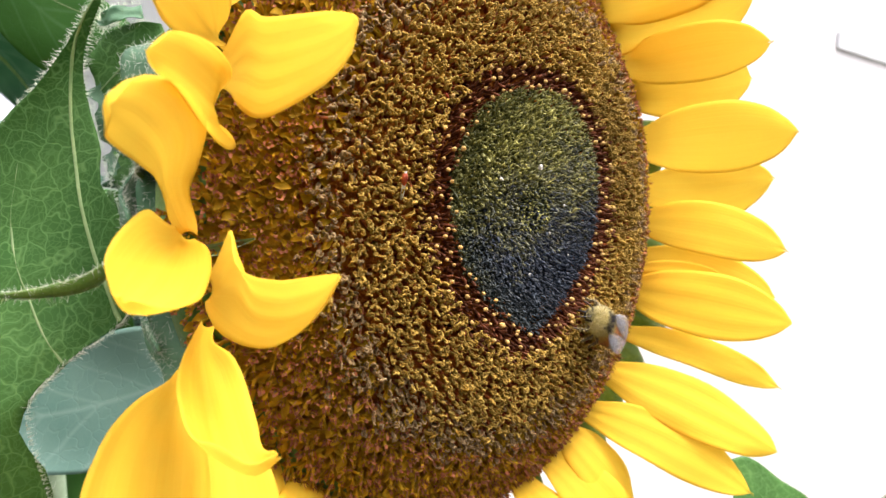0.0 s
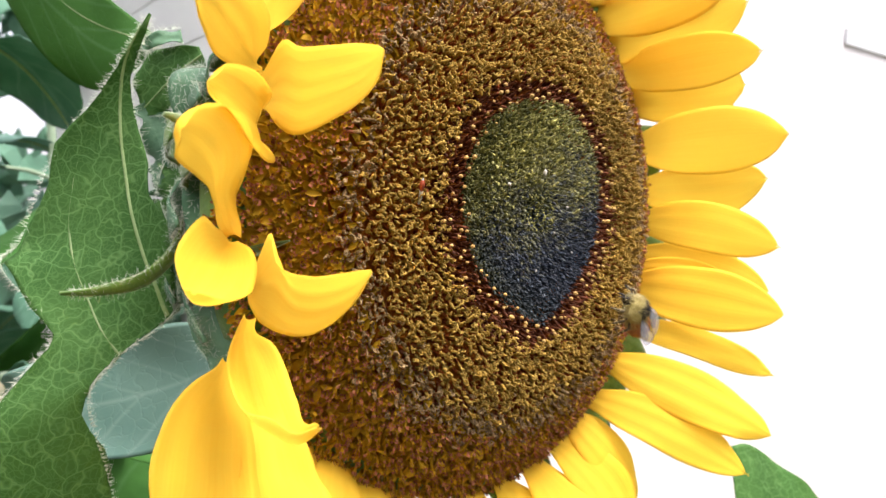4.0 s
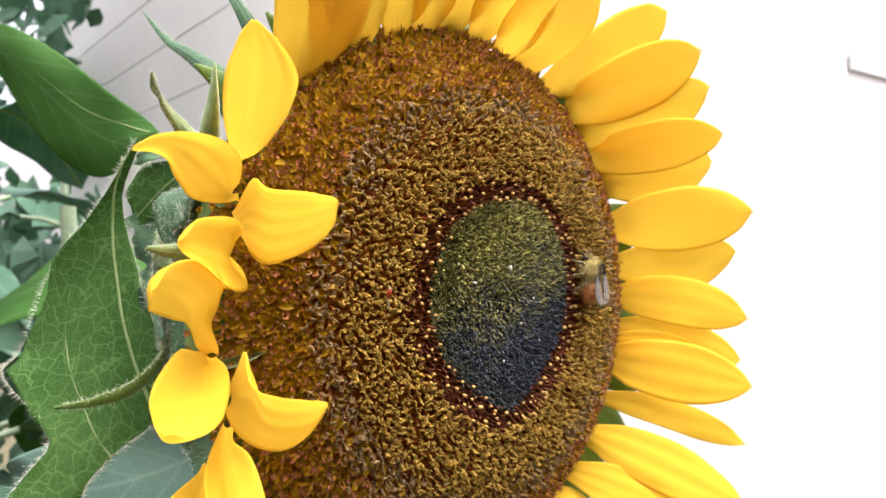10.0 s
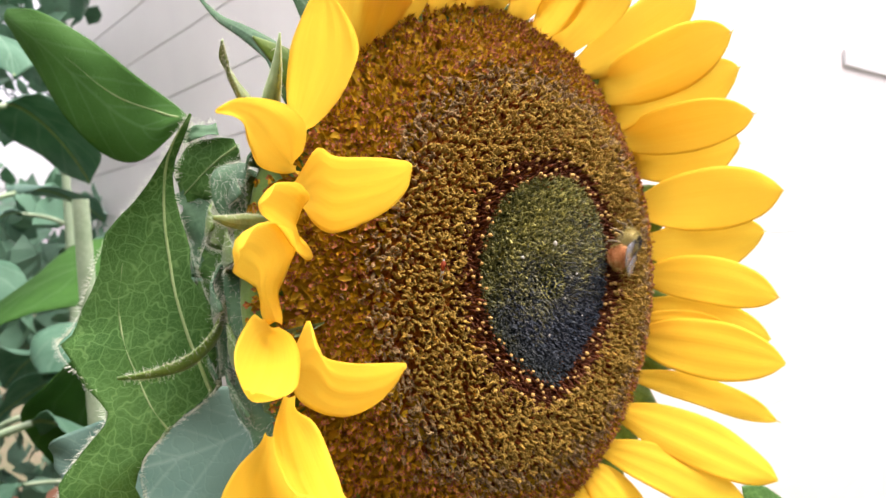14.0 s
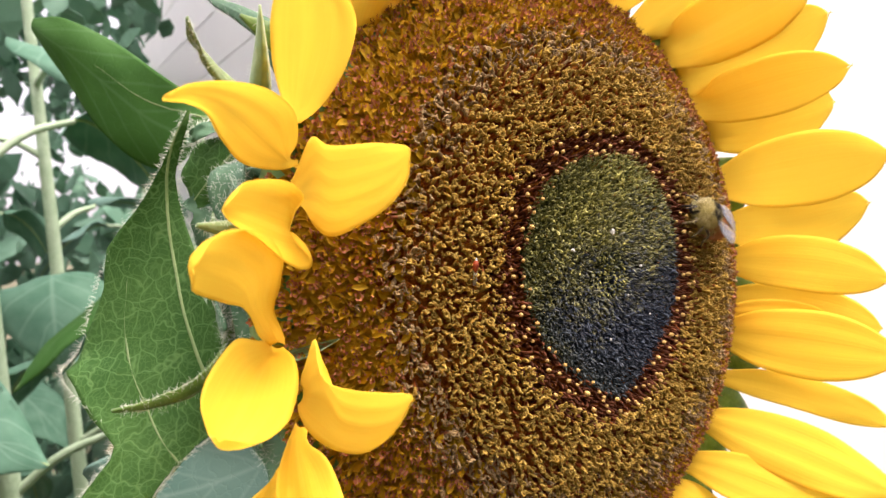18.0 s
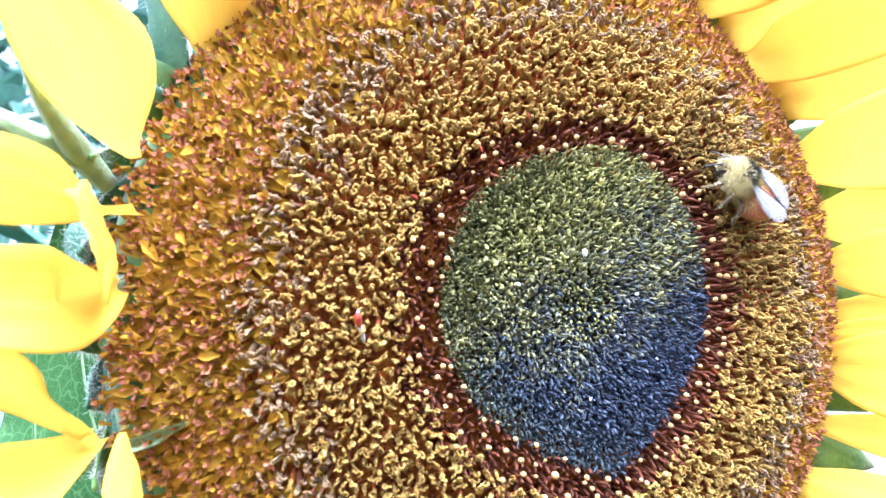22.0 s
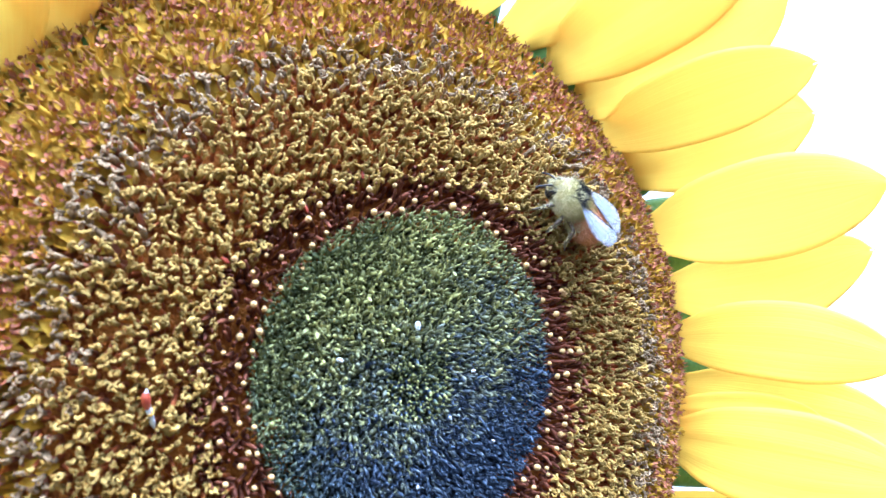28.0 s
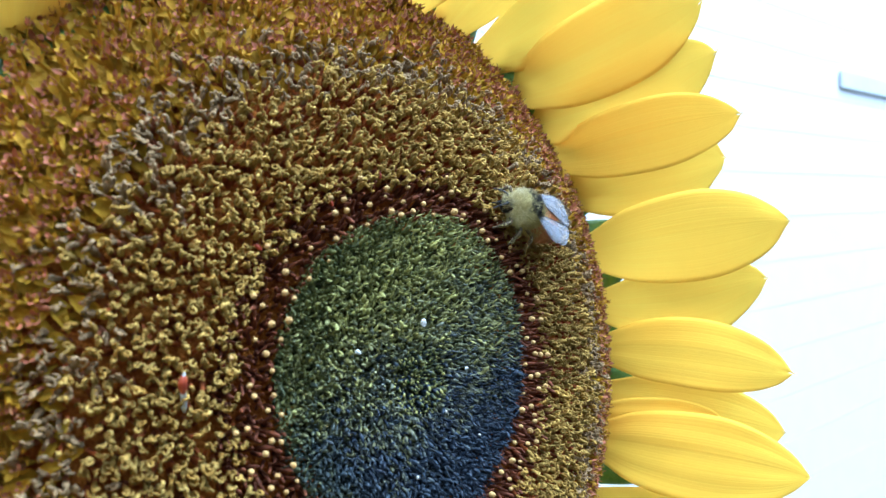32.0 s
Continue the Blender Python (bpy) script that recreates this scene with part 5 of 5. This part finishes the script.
        for kx, fx, fy in ((2.9, 4.9, 3.7), (1.3, 1.0, 5.0), (0.0, -3.4, 4.6)):
            v, f = tube(spline([(kx * mm, s * 1.6 * mm, -1.5 * mm), ((kx + fx) * 0.5 * mm, s * 3.3 * mm, -0.9 * mm), ((kx * 0.3 + fx * 0.7) * mm, s * fy * 0.92 * mm, -2.6 * mm), (fx * mm, s * fy * mm, -3.6 * mm)], 12),
                        np.r_[np.full(5, 0.30), np.linspace(0.36, 0.12, 7)] * mm, 6)
            leg = part("leg", raw_mesh("leg", v, f), M["leg"], bee)
            pick = np.random.default_rng(int(kx * 10 + 50 + s)).integers(6, len(v) - 18, 70)
            part("leg_fur", spikes_mesh("leg_fur", v[pick], np.random.default_rng(3).normal(0, 1, (70, 3)), np.full(70, 0.4 * mm), 0.00005, 0.2, 3), M["fur"], leg, "pale yellow fringe")
    return bee


bee = bumblebee()


def on_disc(x, z, heading, lift=0.0042, roll=0.0):
    """The bee's pose on the disc: flower plane place, and the way it heads in degrees from the right, anticlockwise."""
    r, th = math.hypot(x, z), math.atan2(z, x)
    p, ta, er, n = seat(np.array([r]), np.array([th]), np.array([-lift]))
    up = Vector(n[0])
    h = math.radians(heading)
    fw = Vector((math.cos(h), 0, math.sin(h)))
    fw = (fw - up * fw.dot(up)).normalized()
    m = Matrix((fw, up.cross(fw), up)).transposed().to_4x4()
    return Matrix.Translation(O + Vector(p[0])) @ m @ pose(0, 0, 0, roll, 0, 0)


def in_air(p, fw, up):
    fw, up = Vector(fw).normalized(), Vector(up)
    up = (up - fw * up.dot(fw)).normalized()
    return Matrix.Translation(O + Vector(p)) @ Matrix((fw, up.cross(fw), up)).transposed().to_4x4()


# ---- other sunflowers and greenery behind ----
def plant(x, y, height, leaves, seed, label, radius=0.010, size=1.0, green="leaf_far"):
    rng = np.random.default_rng(seed)
    root = tagged(new("sunflower_plant"), label, "plant", "background sunflower plants")
    root.location = (x, y, 0)
    at = Vector((x, y, 0))
    lean = rng.normal(0, 0.03, 2)
    p = spline([(0, 0, 0), (lean[0] * 0.3, lean[1] * 0.3, height * 0.4), (lean[0] * 0.8, lean[1] * 0.8, height * 0.75), (lean[0], lean[1], height)], 20)
    v, f = tube(p, np.linspace(radius * 1.25, radius * 0.6, 20), 9)
    part("stem", raw_mesh("stem", v, f), M["stem_far"], root, "pale green stem", at)
    for k in range(leaves):
        z = height * (0.45 + 0.46 * k / max(1, leaves - 1))
        a = k * 2.4 + rng.uniform(-0.4, 0.4)
        ln, wd = rng.uniform(0.11, 0.19) * size, rng.uniform(0.09, 0.14) * size
        pet = rng.uniform(0.05, 0.10)
        cx, cy = np.interp(z, p[:, 2], p[:, 0]), np.interp(z, p[:, 2], p[:, 1])
        rise = rng.uniform(0.1, 0.6)
        e = rel(cx + math.cos(a) * pet, cy + math.sin(a) * pet, z + pet * rise)
        v, f = tube(spline([(cx, cy, z), ((cx + e[0]) / 2, (cy + e[1]) / 2, z + pet * rise * 0.7), e], 8), np.linspace(0.0045, 0.0030, 8), 6)
        part("petiole", raw_mesh("petiole", v, f), M["stem_far"], root, "", at)
        rot = np.array(Euler((rng.normal(0, 0.35), rng.uniform(0.0, 0.7), a)).to_matrix())
        st = [(rot @ l + e, rot @ r + e) for l, r in leaf_stations(ln, wd, rng.uniform(0.1, 0.5), 0.008)]
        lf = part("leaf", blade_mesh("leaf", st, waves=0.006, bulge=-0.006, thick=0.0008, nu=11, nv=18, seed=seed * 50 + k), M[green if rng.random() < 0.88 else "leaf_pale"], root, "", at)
        mid = [(l + r) / 2 + np.array([0, 0, 0.001]) for l, r in st]
        part("midrib", vein_mesh("midrib", [mid], 0.0018), M["vein"], lf, "", at)


plant(-0.100, 0.56, 1.95, 11, 1, "sunflower plant with broad green leaves, no bloom", 0.011)
plant(0.00, 0.88, 1.90, 11, 2, "sunflower plant with drooping green leaves")
plant(0.16, 0.70, 1.62, 10, 3, "sunflower plant with wide dark green leaves", 0.010, 1.35, "leaf_smooth")
plant(-0.26, 0.80, 1.75, 10, 4, "sunflower plant with large grey-green leaves")
plant(0.22, 1.20, 1.70, 10, 5, "tall sunflower plant in the back row")
plant(-0.10, 1.30, 1.85, 10, 6, "tall sunflower plant in the back row")
plant(0.06, 0.50, 1.55, 12, 8, "young sunflower plant with dense broad dark leaves", 0.010, 1.3, "leaf_smooth")
plant(-0.20, 0.62, 1.62, 12, 9, "leafy sunflower plant without a bloom")
plant(0.24, 0.98, 1.50, 11, 10, "leafy sunflower plant without a bloom")
plant(-0.42, 1.10, 1.90, 10, 7, "tall sunflower plant in the back row")


def hedge():
    """Loose far shrubs with gaps of sky, in one mesh of leaves."""
    rng = np.random.default_rng(12)
    n = 60000
    az = rng.uniform(math.radians(50), math.radians(128), n)
    d = rng.uniform(1.5, 4.0, n)
    top = 1.55 + 1.55 * np.clip((np.degrees(az) - 73) / 6, 0, 1)      # lower in front of the house
    z = rng.uniform(0.0, 1.0, n) * top * (0.92 + 0.08 * np.sin(az * 23))
    c = np.stack([d * np.cos(az), d * np.sin(az), z], -1)
    keep = np.array([noise.noise(Vector(q) * 3.0) > 0.20 for q in c])
    c = c[keep]
    tv = np.array([(-0.5, 0, 0), (-0.2, -0.26, 0.05), (0.15, -0.24, 0.04), (0.5, 0, -0.06), (0.15, 0.24, 0.04), (-0.2, 0.26, 0.05)]) * 0.10
    tv = np.vstack([tv, tv + (0, 0, 0.002)])
    tf = np.array([(0, 1, 4, 5), (1, 2, 3, 4), (11, 10, 7, 6), (10, 9, 8, 7), (0, 6, 7, 1), (2, 8, 9, 3), (3, 9, 10, 4), (5, 11, 6, 0)])
    ax = np.stack([np.array(Euler(e).to_matrix()) for e in rng.uniform(-3.14, 3.14, (len(c), 3))]) * rng.uniform(0.5, 1.3, len(c))[:, None, None]
    v, f, _ = scatter((tv, tf, np.zeros(8, int)), (c, ax))
    # haze over the shrubs is mixed into this pale bluish green
    m = surface("hedge_leaf_haze", (0.09, 0.235, 0.145), (0.19, 0.38, 0.26), 4, 0.5, 0, 0, 0.3, 0.25)
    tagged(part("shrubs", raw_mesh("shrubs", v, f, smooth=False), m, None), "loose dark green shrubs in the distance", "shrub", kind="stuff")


hedge()


def brick_edge():
    """Low terracotta wall among the plants."""
    root = tagged(new("brick_wall"), "low terracotta brick garden wall", "wall", kind="structure")
    root.location = (-0.3, 1.75, 0)
    b = bmesh.new()
    bmesh.ops.create_cube(b, size=1.0)
    for v in b.verts:
        v.co = Vector((v.co.x * 0.205, v.co.y * 0.10, v.co.z * 0.062))
    bmesh.ops.bevel(b, geom=list(b.edges), offset=0.004, segments=1, affect="EDGES")
    first = part("brick", b, M["brick"], root)
    first.location = (-0.86, 0, 0.036)
    for row in range(13):
        for k in range(9):
            if row == 0 and k == 0:
                continue
            o = first.copy()
            scene.collection.objects.link(o)
            o.location = (-0.86 + k * 0.215 + 0.107 * (row % 2), 0, 0.036 + row * 0.072)


brick_edge()


def fence(x, y, turn, boards):
    """Plain weathered board fence, out of view: closes the garden behind the camera and is added to cut low sky light.
    """
    root = tagged(new("fence"), "unseen weathered brown fence of upright boards, added to cut low light", "fence", kind="structure")
    root.matrix_world = pose(x, y, 0, 0, 0, turn)
    board = box("fence_board", 0.0, 0.145, 0.0, 0.022, 0.02, 2.35, M["shade_fence_wood"], None, "", 0.003)
    board.parent = root
    for k in range(1, boards):
        o = board.copy()
        scene.collection.objects.link(o)
        o.location = (k * 0.152, 0, 0)
    for z in (0.4, 1.2, 2.1):
        rail = box("rail", 0.0, boards * 0.152 - 0.007, 0.0235, 0.07, z, z + 0.09, M["shade_fence_wood"], None, "", 0.003)
        rail.parent = root


M["shade_fence_wood"] = surface("shade_fence_wood", (0.13, 0.09, 0.055), (0.22, 0.16, 0.10), 6.0, 0.8, 0.6, 0.003, 0.15)
# unseen runs behind and to the left, added to hold back light near the horizon
fence(-1.9, -1.7, 0, 40)
fence(-1.93, 1.6, -90, 21)


# ---- what moves ----
def motions():
    walk(bee, [
        (0, on_disc(0.0251, -0.0317, 146, roll=4)), (1, on_disc(0.0269, -0.0311, 130, roll=4)), (2, on_disc(0.0248, -0.0301, 132, roll=9)), (3, on_disc(0.0224, -0.0278, 126, roll=10)),
        (3.5, on_disc(0.0234, -0.0275, 122, roll=11)), (4.0, on_disc(0.030, -0.030, 128, 0.012)), (4.7, in_air((0.030, -0.040, -0.020), (-0.7, 0.4, 0.6), (0.2, -0.7, 0.6))), (5.5, in_air((0.0120, -0.0380, -0.0035), (-0.8, 0.55, 0.22), (0.0, -0.25, 1.0))),
        (5.8, in_air((0.0330, -0.0150, -0.0010), (-0.8, 0.45, 0.35), (0.1, -0.6, 0.8))), (6, on_disc(0.0459, -0.0008, 154, roll=0)), (7, on_disc(0.0361, 0.0030, 148, roll=0)), (8, on_disc(0.0340, 0.0066, 136, roll=2)),
        (9, on_disc(0.0335, 0.0061, 142, roll=2)), (10, on_disc(0.0363, 0.0056, 95, roll=10)), (11, on_disc(0.0354, 0.0073, 78, roll=14)), (12, on_disc(0.0370, 0.0078, 58, roll=14)),
        (13, on_disc(0.0364, 0.0067, 44, roll=15)), (14, on_disc(0.0334, 0.0081, 46, roll=15)), (17, on_disc(0.0343, 0.0098, 48, roll=15)), (18, on_disc(0.0388, 0.0112, 144, roll=11)),
        (19, on_disc(0.0407, 0.0118, 128, roll=13)), (20, on_disc(0.0394, 0.0159, 118, roll=14)), (21, on_disc(0.0408, 0.0184, 118, roll=14)), (22, on_disc(0.0388, 0.0177, 130, roll=13)),
        (23, on_disc(0.0396, 0.0171, 106, roll=10)), (24, on_disc(0.0397, 0.0184, 104, roll=10)), (25, on_disc(0.0416, 0.0202, 108, roll=10)), (25.5, on_disc(0.0400, 0.0218, 126, roll=13)),
        (26, on_disc(0.0382, 0.0212, 122, roll=13)), (26.5, on_disc(0.0392, 0.0224, 114, roll=10)), (28.5, on_disc(0.0369, 0.0282, 134, roll=11)), (29, on_disc(0.0366, 0.0257, 130, roll=13)),
        (30, on_disc(0.0356, 0.0276, 132, roll=13)), (31, on_disc(0.0316, 0.0293, 154, roll=12)), (32, on_disc(0.0297, 0.0296, 154, roll=10))])


motions()
